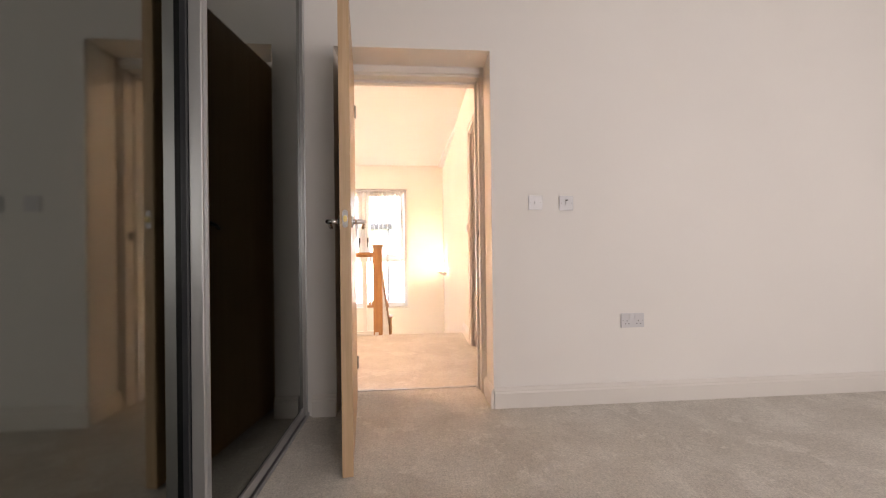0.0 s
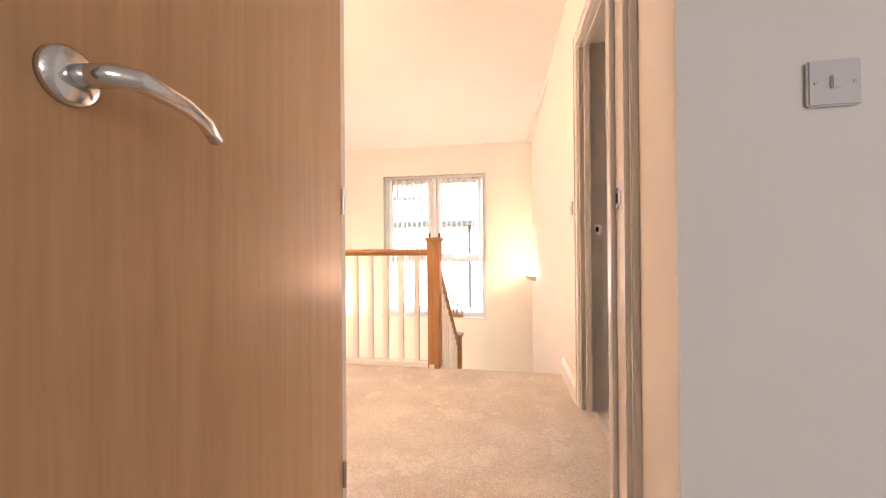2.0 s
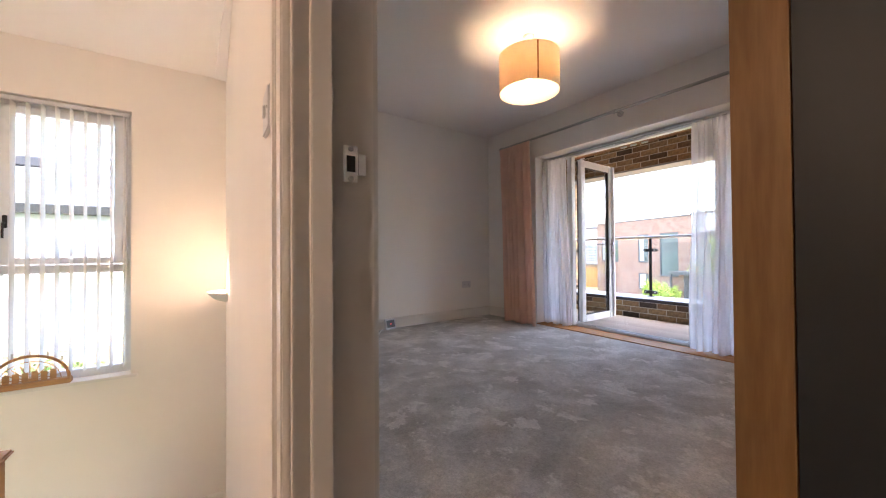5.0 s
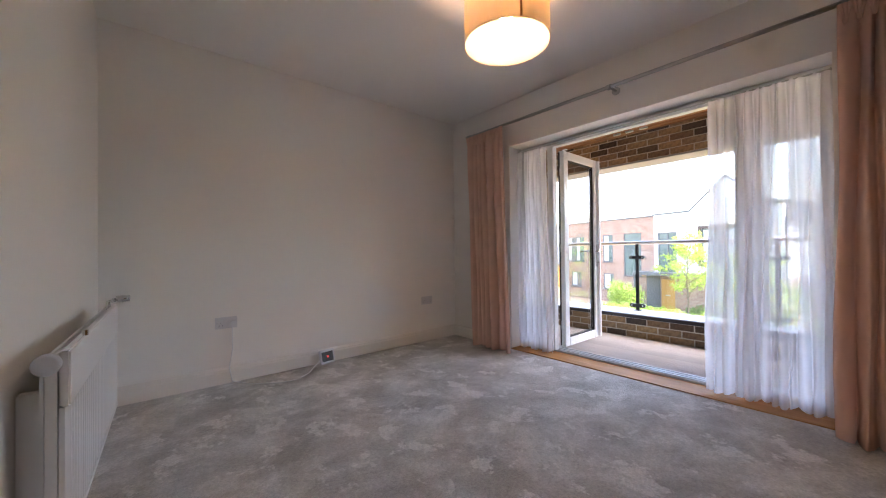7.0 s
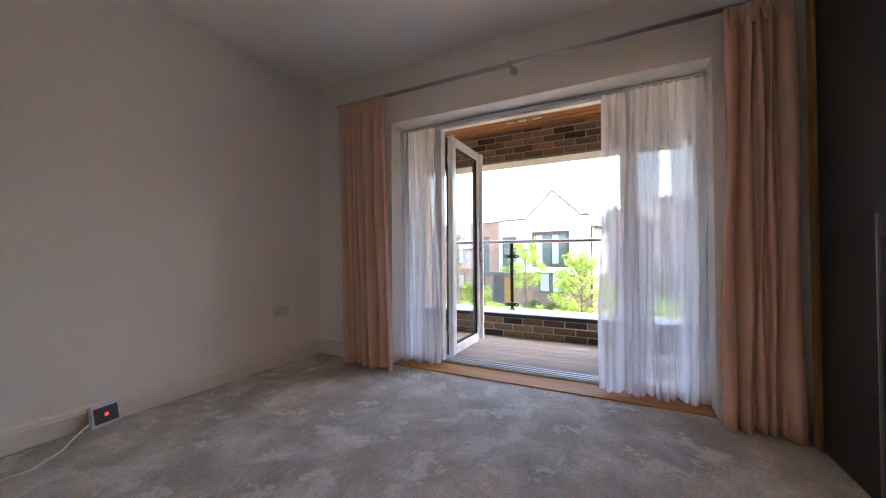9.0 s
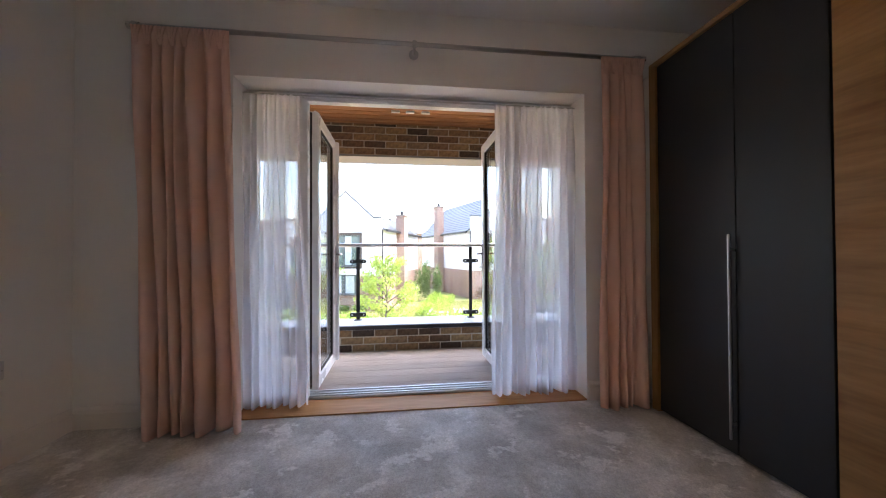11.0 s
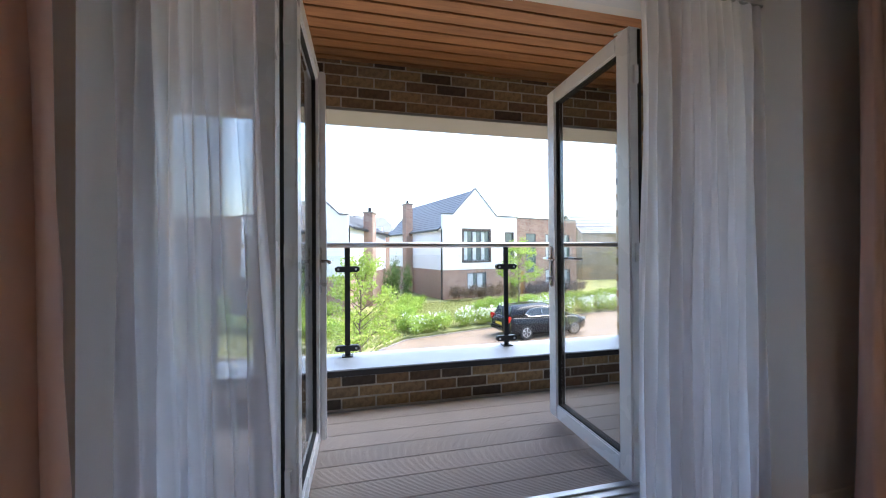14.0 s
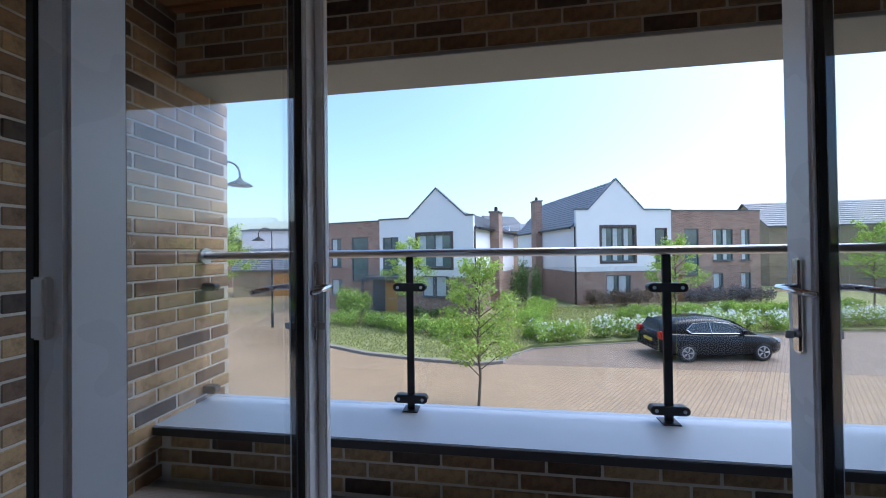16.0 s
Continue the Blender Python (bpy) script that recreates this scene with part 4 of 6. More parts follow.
def drape(name, x, ya, yb, ya2, yb2, z0, z1, folds, depth, material, seed, label, category, pleat=0.09, thick=0.0016, sway=0.0, crease=False):
    """A hanging cloth between ya and yb at the top and ya2 and yb2 at the hem, gathered in folds."""
    rng = random.Random(seed)
    phase = [rng.uniform(-0.5, 0.5) for _ in range(folds + 2)]
    amp = [rng.uniform(0.7, 1.25) for _ in range(folds + 2)]
    nu, nv = folds * 12, 34
    bm = B()
    rows = []
    for j in range(nv + 1):
        v = j / nv
        z = z1 + (z0 - z1) * v
        row = []
        for i in range(nu + 1):
            u = i / nu
            f = u * folds
            k = int(f)
            tight = 0.30 + 0.70 * min(1.0, v / 0.10) if v < 0.10 else 1.0
            w = f + 0.18 * phase[k] * math.sin(2 * math.pi * u * 3) * v
            a = depth * (amp[k] * (1 - (f - k)) + amp[k + 1] * (f - k)) * tight * (0.75 + 0.35 * v)
            off = a * math.sin(2 * math.pi * w) + 0.25 * a * math.sin(4 * math.pi * w + phase[k])
            if crease:
                w = f + 0.30 * math.sin(2 * math.pi * u * 1.4 + seed) + 0.12 * phase[k] * v
                off = -a * (2 * abs(math.sin(math.pi * w)) ** 0.55 - 1.3)
            top, hem = ya + (yb - ya) * u, ya2 + (yb2 - ya2) * u
            e = v * v * (3 - 2 * v)
            y = top + (hem - top) * e + 0.006 * math.sin(2 * math.pi * w * 0.5 + 9 * v) + sway * math.sin(3 * v) * (u - 0.5)
            zz = z + (0.012 * math.sin(2 * math.pi * u * folds * 0.31 + seed) if j == nv else 0)
            row.append(bm.verts.new((x + off, y, zz)))
        rows.append(row)
    for a, b in zip(rows, rows[1:]):
        for i in range(nu):
            bm.faces.new((a[i], a[i + 1], b[i + 1], b[i]))
    root = thing(name, (x, (ya2 + yb2) / 2, z0), label, category)
    ob = part("cloth", bm, material, root, smooth=True)
    if thick:
        mod = ob.modifiers.new("thickness", "SOLIDIFY")
        mod.thickness, mod.offset = thick, 0
    return root


def pleats(root, x, ya, yb, z, n, material):
    for k in range(n):
        y = ya + (yb - ya) * (k + 0.5) / n
        bm = B()
        for s in (-0.011, 0.0, 0.011):
            tube(bm, [(x - 0.022, y + s * 1.7, z), (x - 0.026, y + s, z - 0.05), (x - 0.020, y + s * 0.4, z - 0.10)], 0.008, 6, 0.004)
        part("pinch_pleat", bm, material, root)
        part("curtain_hook", tube(B(), [(3.85, y, 2.20), (3.85, y, z + 0.0)], 0.002, 6), STEEL, root)


c = drape("curtain", 3.815, 6.30, 5.80, 6.25, 5.74, 0.012, 2.195, 7, 0.054, BLUSH, 3, "blush pink pinch-pleated curtain hanging to the floor", "curtain", crease=True)
pleats(c, 3.815, 6.29, 5.81, 2.185, 8, BLUSH)
c = drape("curtain", 3.815, 3.62, 3.345, 3.66, 3.34, 0.012, 2.195, 5, 0.052, BLUSH, 8, "blush pink pinch-pleated curtain beside the wardrobe", "curtain", crease=True)
pleats(c, 3.815, 3.62, 3.345, 2.185, 6, BLUSH)
wire = thing("net_curtain_rod", (4.098, 4.75, 1.98), "thin white rod for the net curtains", "curtain rod")
part("rod", tube(B(), [(4.098, 5.848, 1.982), (4.098, 3.652, 1.982)], 0.005, 8), STEEL, wire)
for y in (5.84, 5.5, 4.1, 3.66):
    part("hook", tube(B(), [(4.098, y, 1.984), (4.115, y, 1.995), (4.16, y, 1.995)], 0.003, 6), STEEL, wire)
drape("net_curtain", 4.098, 5.845, 5.505, 5.84, 5.445, 0.012, 1.985, 10, 0.032, SHEER, 21, "white sheer net curtain gathered beside the doors", "net curtain", thick=0, crease=True)
drape("net_curtain", 4.098, 4.225, 3.66, 4.265, 3.66, 0.012, 1.985, 13, 0.034, SHEER, 33, "white sheer net curtain pulled past the open door", "net curtain", thick=0, crease=True)

# ---- balcony doors ----
bf = thing("door_frame_balcony", (4.26, 4.75, 0.02), "white upvc frame with two side lights", "door frame", kind="structure")
FX0, FX1, FT = 4.155, 4.223, 2.028


def ybars(bm, rects, x0, x1, bev=0.004):
    for y0, y1, z0, z1 in rects:
        box(bm, x0, x1, y0, y1, z0, z1, bev)
    return bm


part("frame", ybars(B(), [(3.652, 3.712, 0.02, FT), (5.788, 5.848, 0.02, FT), (4.02, 4.082, 0.02, FT - 0.052), (5.473, 5.535, 0.02, FT - 0.052), (3.712, 5.788, FT - 0.052, FT), (3.712, 4.02, 0.02, 0.08), (5.535, 5.788, 0.02, 0.08)], FX0, FX1), UPVC, bf)
for y0, y1 in ((3.712, 4.02), (5.535, 5.788)):
    g = part("pane", box(B(), 4.184, 4.196, y0, y1, 0.08, FT - 0.06), GLASS, bf)
    g.visible_shadow = False
for y0, y1 in ((4.30, 4.66), (4.95, 5.36)):
    part("trickle_vent", box(B(), FX0 - 0.018, FX0 + 0.002, y0, y1, FT - 0.047, FT - 0.018, 0.005), UPVC, bf, "white trickle vent")
for y in (4.69, 4.80, 4.90):
    part("keep", box(B(), 4.224, 4.246, y - 0.03, y + 0.03, FT - 0.075, FT - 0.061, 0.002), STEEL, bf, "steel lock keep")


def french_door(hinge_y, side, label, rot):
    """A glazed leaf that stands out over the deck; side +1: its free stile carries the handles towards -y."""
    fr = W1((4.276, hinge_y, 0)) @ pose(0, 0, 0, 0, 0, rot)
    root = thing("balcony_door", (0.32, 0.03 * side, 0.04), label, "door", "balcony doors", m=fr)
    w, t0, t1 = 0.674, (0.0 if side > 0 else -0.062), (0.062 if side > 0 else 0.0)
    z0, z1, s = 0.038, 1.955, 0.080
    bm = B()
    for x0, x1, a, b in ((0, s, z0, z1), (w - s, w, z0, z1), (s, w - s, z1 - s, z1), (s, w - s, z0, z0 + s)):
        box(bm, x0, x1, t0, t1, a, b, 0.006)
    part("door_frame", bm, UPVC, root)
    if side > 0:
        part("meeting_strip", box(B(), w - 0.030, w + 0.004, -0.030, -0.0005, z0 + 0.01, z1 - 0.01, 0.006), UPVC, root)
    bm = B()
    for x0, x1, a, b in ((s - 0.004, s + 0.008, z0 + s, z1 - s), (w - s - 0.008, w - s + 0.004, z0 + s, z1 - s), (s, w - s, z1 - s - 0.008, z1 - s + 0.004), (s, w - s, z0 + s - 0.004, z0 + s + 0.008)):
        box(bm, x0, x1, t0 + 0.012, t1 - 0.012, a, b, 0.002)
    part("gasket", bm, RUBBER, root, "black glazing gasket")
    g = part("pane", box(B(), s, w - s, (t0 + t1) / 2 - 0.010, (t0 + t1) / 2 + 0.010, z0 + s, z1 - s), GLASS, root)
    g.visible_shadow = False
    for y, q in ((t0, -1), (t1, 1)):
        bm = B()
        box(bm, w - s / 2 - 0.014, w - s / 2 + 0.014, y, y + q * 0.010, 0.80, 1.04, 0.006)
        h = part("handle_plate", bm, CHROME, root, "chrome handle plate")
        bm = B()
        x = w - s / 2
        tube(bm, [(x, y, 0.965), (x, y + q * 0.05, 0.965), (x - 0.012, y + q * 0.058, 0.965), (x - 0.12, y + q * 0.058, 0.960)], 0.009, 10, 0.007)
        part("lever", bm, CHROME, h, "chrome lever", True)
        bm = B()
        lathe(bm, [(0, 0), (0.011, 0), (0.011, q * 0.016), (0, q * 0.016)], (x, y, 0.85), 12, axis="y")
        box(bm, x - 0.002, x + 0.002, y + q * 0.014, y + q * 0.034, 0.836, 0.856, 0.001)
        part("key", bm, STEEL, h, "key in the cylinder")
    yo = t1 if side > 0 else t0
    part("hinge_seal", box(B(), -0.004, 0.012, min(yo - side * 0.020, yo - side * 0.004), max(yo - side * 0.020, yo - side * 0.004), z0 + 0.01, z1 - 0.01, 0.002), RUBBER, root, "black rubber seal")
    bm = B()
    for z in (0.25, 1.0, 1.75):
        box(bm, -0.010, 0.004, t0 + 0.02, t1 - 0.02, z - 0.04, z + 0.04, 0.003)
    part("hinges", bm, UPVC, root)
    part("restrictor", box(B(), w - 0.008, w + 0.012, t0 + 0.015, t1 - 0.015, 1.84, 1.915, 0.004), UPVC, root)
    part("stay_arm", tube(B(), [(0.03, (t0 + t1) / 2, 1.965), (0.12, (t0 + t1) / 2, 1.99)], 0.006, 6), UPVC, root)
    return root


french_door(5.430, 1, "open white upvc glazed balcony door with chrome handles", 0.0)
french_door(4.125, -1, "white upvc glazed balcony door swung out over the deck", 0.0)

# ---- balcony ----
solid("balcony_slab", box(B(), 4.335, 5.43, 2.885, 6.53, -0.35, -0.03), GREY_STEEL, "balcony slab under the decking", "balcony floor")
SOF = 2.338
bm = B()
x = 4.335
while x < 5.54:
    box(bm, x, min(x + 0.085, 5.545), 2.885, 6.53, SOF, SOF + 0.02, 0.003)
    x += 0.097
box(bm, 4.335, 5.55, 2.885, 6.53, SOF + 0.022, SOF + 0.3)
solid("ceiling_balcony", bm, CEDAR, "orange cedar slatted soffit over the balcony", "ceiling")
bm = B()
box(bm, 5.565, 5.84, 2.2, 7.2, 2.010, 3.0)
box(bm, 5.535, 5.85, 2.885, 6.53, 1.990, 2.009, 0.003)
solid("balcony_lintel", bm, GREY_STEEL, "pale grey steel lintel under the brick beam", "lintel")
parapet = thing("balcony_parapet", (5.6, 4.7, -0.3), "low stock-brick balcony parapet", "parapet", kind="structure")
part("core", box(B(), 5.45, 5.78, 2.885, 6.53, -3.0, 0.220), MORTAR, parapet)
cop = thing("balcony_coping", (5.6, 4.7, 0.205), "blue-grey metal coping on the parapet", "coping", kind="structure")
bm = B()
box(bm, 5.405, 5.80, 2.886, 6.529, 0.222, 0.246, 0.004)
box(bm, 5.405, 5.412, 2.886, 6.529, 0.200, 0.225)
part("cap", bm, COPING, cop)
part("fascia", box(B(), 5.400, 5.408, 2.887, 6.528, 0.202, 0.238, 0.002), DARK_METAL, cop, "dark front edge")
solid("outer_wall", box(B(), 4.338, 4.40, 6.53, 9.0, -2.85, 3.2), BUFF_BRICK, "brick outer wall of the house", "wall")
solid("outer_wall_south", box(B(), 4.338, 4.40, 0.0, 2.885, -2.85, 3.2), BUFF_BRICK, "brick outer wall of the house", "wall")
glassrail = thing("glass_balustrade", (5.72, 4.7, 0.23), "glass balcony balustrade with steel rail and dark posts", "balustrade")
part("top_rail", tube(B(), [(5.72, 6.53, 1.062), (5.72, 2.885, 1.062)], 0.021, 16), STEEL, glassrail, "round satin steel top rail", True)
for y in (6.52, 2.895):
    part("rail_flange", lathe(B(), [(0, -0.008), (0.045, -0.008), (0.045, 0.008), (0, 0.008)], (5.72, y, 1.062), 20, axis="y"), STEEL, glassrail)
POSTS = (5.325, 4.075)


def stadium(bm, x0, x1, ya, yb, z, rad, steps=8):
    """A flat bar with round ends, level along y."""
    pts = [(yb - rad + rad * math.sin(math.pi * k / steps), z + rad * math.cos(math.pi * k / steps)) for k in range(steps + 1)]
    pts += [(ya + rad - rad * math.sin(math.pi * k / steps), z - rad * math.cos(math.pi * k / steps)) for k in range(steps + 1)]
    extrude(bm, pts, "x", x0, x1)
    bmesh.ops.bevel(bm, geom=[e for e in bm.edges if abs(e.verts[0].co.x - e.verts[1].co.x) < 1e-6], offset=0.003, segments=2, affect="EDGES")
    return bm



for y in POSTS:
    bm = B()
    box(bm, 5.713, 5.727, y - 0.019, y + 0.019, 0.246, 1.045, 0.002)
    box(bm, 5.68, 5.76, y - 0.04, y + 0.04, 0.244, 0.252, 0.002)
    p = part("post", bm, DARK_METAL, glassrail, "dark flat steel post")
    for z in (0.885, 0.305):
        bm = B()
        stadium(bm, 5.700, 5.740, y - 0.088, y + 0.088, z, 0.0215)
        cl = part("glass_clamp", bm, BLACK, p, "black rounded glass clamp")
        for s in (-0.062, 0.062):
            part("screw", lathe(B(), [(0, -0.003), (0.008, -0.003), (0.008, 0.003), (0, 0.003)], (5.6995, y + s, z), 10, axis="x"), STEEL, cl)
for y0, y1 in ((5.365, 6.51), (4.115, 5.285), (2.905, 4.035)):
    g = part("glass_panel", box(B(), 5.714, 5.726, y0, y1, 0.265, 0.985), GLASS, glassrail)
    g.visible_shadow = False
for y, s in ((6.53, -1), (2.885, 1)):
    for z in (0.885, 0.305):
        part("glass_clamp", stadium(B(), 5.700, 5.740, min(y - s * 0.03, y + s * 0.085), max(y - s * 0.03, y + s * 0.085), z, 0.0215), BLACK, glassrail, "black rounded glass clamp")

# ---- street and gardens ----
solid("ground", box(B(), -400, 900, -600, 600, GROUND - 0.3, GROUND - 0.06), paint("lawn", (0.075, 0.115, 0.035), 0.95, 0.3, 0.8, 40, 0.6, 0.02), "short grass and open ground to the horizon", "ground")


def block_paving(name, a, c, joint):
    material, nt, b = nodes(name)
    tc = nt.nodes.new("ShaderNodeTexCoord")
    mp = nt.nodes.new("ShaderNodeMapping")
    mp.inputs["Rotation"].default_value = (0, 0, radians(37))
    br = nt.nodes.new("ShaderNodeTexBrick")
    for k, v in (("Scale", 1.0), ("Mortar Size", 0.008), ("Brick Width", 0.21), ("Row Height", 0.105)):
        br.inputs[k].default_value = v
    br.inputs["Color1"].default_value, br.inputs["Color2"].default_value, br.inputs["Mortar"].default_value = (*a, 1), (*c, 1), (*joint, 1)
    nt.links.new(tc.outputs["Object"], mp.inputs[0])
    nt.links.new(mp.outputs[0], br.inputs["Vector"])
    n = noise_node(nt, 0.5, 5, 0.6)
    fine = noise_node(nt, 14, 4, 0.6)
    col = blend(nt, br.outputs[0], ramp_node(nt, n.outputs[0], [(0.3, (0.7, 0.7, 0.7)), (0.7, (1, 1, 1))]), 0.7, "MULTIPLY")
    col = blend(nt, col, ramp_node(nt, fine.outputs[0], [(0.3, (0.75, 0.73, 0.7)), (0.7, (1, 1, 1))]), 0.6, "MULTIPLY")
    nt.links.new(col, b.inputs["Base Color"])
    b.inputs["Roughness"].default_value = 0.62
    add_bump(nt, b, br.outputs["Fac"], 0.4, -0.006)
    return material


TAN = block_paving("tan_block_paving", (0.47, 0.315, 0.165), (0.385, 0.255, 0.135), (0.20, 0.14, 0.08))
BROWN = block_paving("brown_block_paving", (0.33, 0.23, 0.15), (0.26, 0.18, 0.12), (0.14, 0.105, 0.075))
KERB = paint("kerb_stone", (0.24, 0.21, 0.18), 0.85, 0.12, 3, 60, 0.3, 0.002)
GRASS = paint("verge_grass", (0.26, 0.26, 0.09), 0.95, 0.4, 1.1, 30, 0.9, 0.04)


def leaf_mat(name, a, c):
    material, nt, b = nodes(name)
    geo = nt.nodes.new("ShaderNodeNewGeometry")
    col = ramp_node(nt, geo.outputs["Random Per Island"], [(0.0, a), (1.0, c)])
    nt.links.new(col, b.inputs["Base Color"])
    b.inputs["Roughness"].default_value = 0.55
    tl, mx = nt.nodes.new("ShaderNodeBsdfTranslucent"), nt.nodes.new("ShaderNodeMixShader")
    nt.links.new(col, tl.inputs[0])
    mx.inputs[0].default_value = 0.4
    nt.links.new(b.outputs[0], mx.inputs[1])
    nt.links.new(tl.outputs[0], mx.inputs[2])
    nt.links.new(mx.outputs[0], nt.nodes["Material Output"].inputs["Surface"])
    return material


LEAF_TREE = leaf_mat("young_tree_leaf", (0.24, 0.36, 0.05), (0.50, 0.62, 0.14))
LEAF_HEDGE = leaf_mat("hedge_leaf", (0.20, 0.33, 0.04), (0.52, 0.64, 0.13))
LEAF_LAVENDER = leaf_mat("lavender_leaf", (0.10, 0.095, 0.085), (0.22, 0.19, 0.20))
LEAF_DARK = leaf_mat("shrub_leaf", (0.05, 0.095, 0.025), (0.16, 0.24, 0.06))
LEAF_RED = leaf_mat("russet_leaf", (0.10, 0.055, 0.035), (0.20, 0.16, 0.10))
LEAF_YELLOW = leaf_mat("yellow_grass_leaf", (0.25, 0.22, 0.08), (0.38, 0.33, 0.14))
PETAL = leaf_mat("white_petal", (0.75, 0.75, 0.72), (0.92, 0.92, 0.90))
BARK = paint("bark", (0.13, 0.10, 0.075), 0.9, 0.25, 12, 60, 0.6, 0.004)
STEM = paint("twig", (0.10, 0.075, 0.05), 0.9, 0.2, 12, 60, 0.3, 0.002)


def leaf_cloud(name, centres, n, size, material, parent, label="", rng_seed=0, kind=""):
    """Small bent leaves strewn through ellipsoids (centre, radii), thinned towards the rim."""
    rng = np.random.RandomState(rng_seed)
    vol = np.array([r[0] * r[1] * r[2] for _, r in centres], float) ** 0.75
    pick = rng.choice(len(centres), n, p=vol / vol.sum())
    c = np.array([p for p, _ in centres], float)[pick]
    r = np.array([q for _, q in centres], float)[pick]
    d = rng.normal(size=(n, 3))
    d /= np.linalg.norm(d, axis=1)[:, None]
    pos = c + d * r * (rng.rand(n, 1) ** 0.42) * rng.uniform(0.8, 1.12, (n, 1))
    u = rng.normal(size=(n, 3))
    u /= np.linalg.norm(u, axis=1)[:, None]
    v = np.cross(u, rng.normal(size=(n, 3)))
    v /= np.linalg.norm(v, axis=1)[:, None]
    s = size * rng.uniform(0.6, 1.3, (n, 1))
    w = np.cross(u, v) * s * 0.18
    quad = np.stack([pos - u * s, pos - v * s * 0.55 + w, pos + u * s, pos + v * s * 0.55 + w], 1).reshape(-1, 3)
    me = bpy.data.meshes.new(name)
    me.from_pydata(quad.tolist(), [], [(4 * i, 4 * i + 1, 4 * i + 2, 4 * i + 3) for i in range(n)])
    me.materials.append(material)
    me.transform(Matrix.Translation(-OFF[parent][0]))
    ob = new(name, me)
    ob.parent = parent
    OFF[ob] = OFF[parent]
    return tagged(ob, label, kind=kind)


def shrub(name, x, y, rx, ry, h, n, size, material, label, category="shrub", seed=1, flowers=0, z=GROUND, group=""):
    root = thing(name, (x, y, z), label, category, group)
    rng = random.Random(seed)
    bm = B()
    for k in range(5):
        a = rng.uniform(0, 6.28)
        tube(bm, [(x, y, z), (x + rx * 0.3 * math.cos(a), y + ry * 0.3 * math.sin(a), z + h * 0.4), (x + rx * 0.6 * math.cos(a), y + ry * 0.6 * math.sin(a), z + h * 0.8)], 0.015, 5, 0.005)
    part("stems", bm, STEM, root)
    blobs = []
    for k in range(max(6, int(9 * max(rx, ry)))):
        a, q = rng.uniform(0, 6.28), math.sqrt(rng.random()) * 0.8
        blobs.append(((x + rx * q * math.cos(a), y + ry * q * math.sin(a), z + h * rng.uniform(0.38, 0.62)), (rx * 0.22 + 0.18, ry * 0.15 + 0.18, h * rng.uniform(0.32, 0.5))))
    leaf_cloud("leaves", blobs, n, size, material, root, rng_seed=seed)
    if flowers:
        leaf_cloud("blossom", [((p[0] - 0.08, p[1], p[2] + h * 0.16), q) for p, q in blobs], flowers, 0.068, PETAL, root, "white blossom", seed + 7)
    return root


# ---- road, kerbs, verges ----
bm = B()
prism(bm, [(6.2, -60), (16.5, -60), (16.5, 4.6), (16.2, 5.4), (16.45, 7.3), (17.05, 9.8), (18.1, 12.0), (19.5, 13.8), (20.6, 15.0), (22.4, 15.6), (60, 15.6), (60, 60), (6.2, 60)], GROUND - 0.2, GROUND)
solid("road", bm, TAN, "tan block-paved street", "road")
bm = B()
prism(bm, [(16.5, 4.6), (16.5, -60), (26.0, -60), (22.6, -9.0), (20.3, -2.2), (19.4, 1.0), (18.6, 3.4), (17.2, 4.6)], GROUND - 0.2, GROUND + 0.004)
solid("parking_bay", bm, BROWN, "darker block-paved parking bay beside the street", "road")


def strip(bm, pts, width, z0, z1):
    for (x0, y0), (x1, y1) in zip(pts, pts[1:]):
        d = Vector((x1 - x0, y1 - y0)).normalized()
        n = Vector((-d.y, d.x)) * width
        prism(bm, [(x0, y0), (x1, y1), (x1 + n.x, y1 + n.y), (x0 + n.x, y0 + n.y)], z0, z1)


KL = [(16.55, 4.6), (16.25, 5.4), (16.5, 7.3), (17.1, 9.8), (18.15, 12.0), (19.55, 13.8), (20.65, 15.0), (22.4, 15.55), (27.0, 15.55)]
bm = B()
strip(bm, KL[::-1], 0.16, GROUND - 0.1, GROUND + 0.09)
strip(bm, [(16.55, 4.6), (17.2, 4.6), (18.6, 3.4), (19.4, 1.0), (20.3, -2.2), (22.6, -9.0), (25, -30)][::-1], 0.10, GROUND - 0.1, GROUND + 0.03)
solid("kerb", bm, KERB, "pale kerb stones along the street", "kerb")
bm = B()
prism(bm, [(16.7, 4.75), (17.3, 4.75), (18.75, 3.5), (19.55, 1.0), (20.45, -2.2), (22.75, -9.0), (25.2, -30), (60, -30), (60, 15.5), (22.4, 15.5), (20.75, 14.95), (19.65, 13.75), (18.25, 11.95), (17.2, 9.75), (16.6, 7.3), (16.35, 5.4)], GROUND - 0.15, GROUND + 0.075)
solid("verge", bm, GRASS, "mown grass verge before the houses", "grass")
solid("verge_near", box(B(), 4.4, 6.2, -60, 60, GROUND - 0.15, GROUND + 0.03), BROWN, "paved edge along the house", "pavement")

# ---- houses ----


def fac(bm, x0, x1, z0, z1, holes, y=0.0, t=0.25):
    cuts = sorted({x0, x1, *(q for h in holes for q in (h[0], h[1]) if x0 < q < x1)})
    for a, b in zip(cuts, cuts[1:]):
        spans, mid = [(z0, z1)], (a + b) / 2
        for h0, h1, l, u in holes:
            if h0 < mid < h1:
                spans = [(p, q) for lo, hi in spans for p, q in ((lo, min(hi, l)), (max(lo, u), hi)) if q - p > 1e-4]
        for lo, hi in spans:
            box(bm, a, b, y, y + t, lo, hi)
    return bm


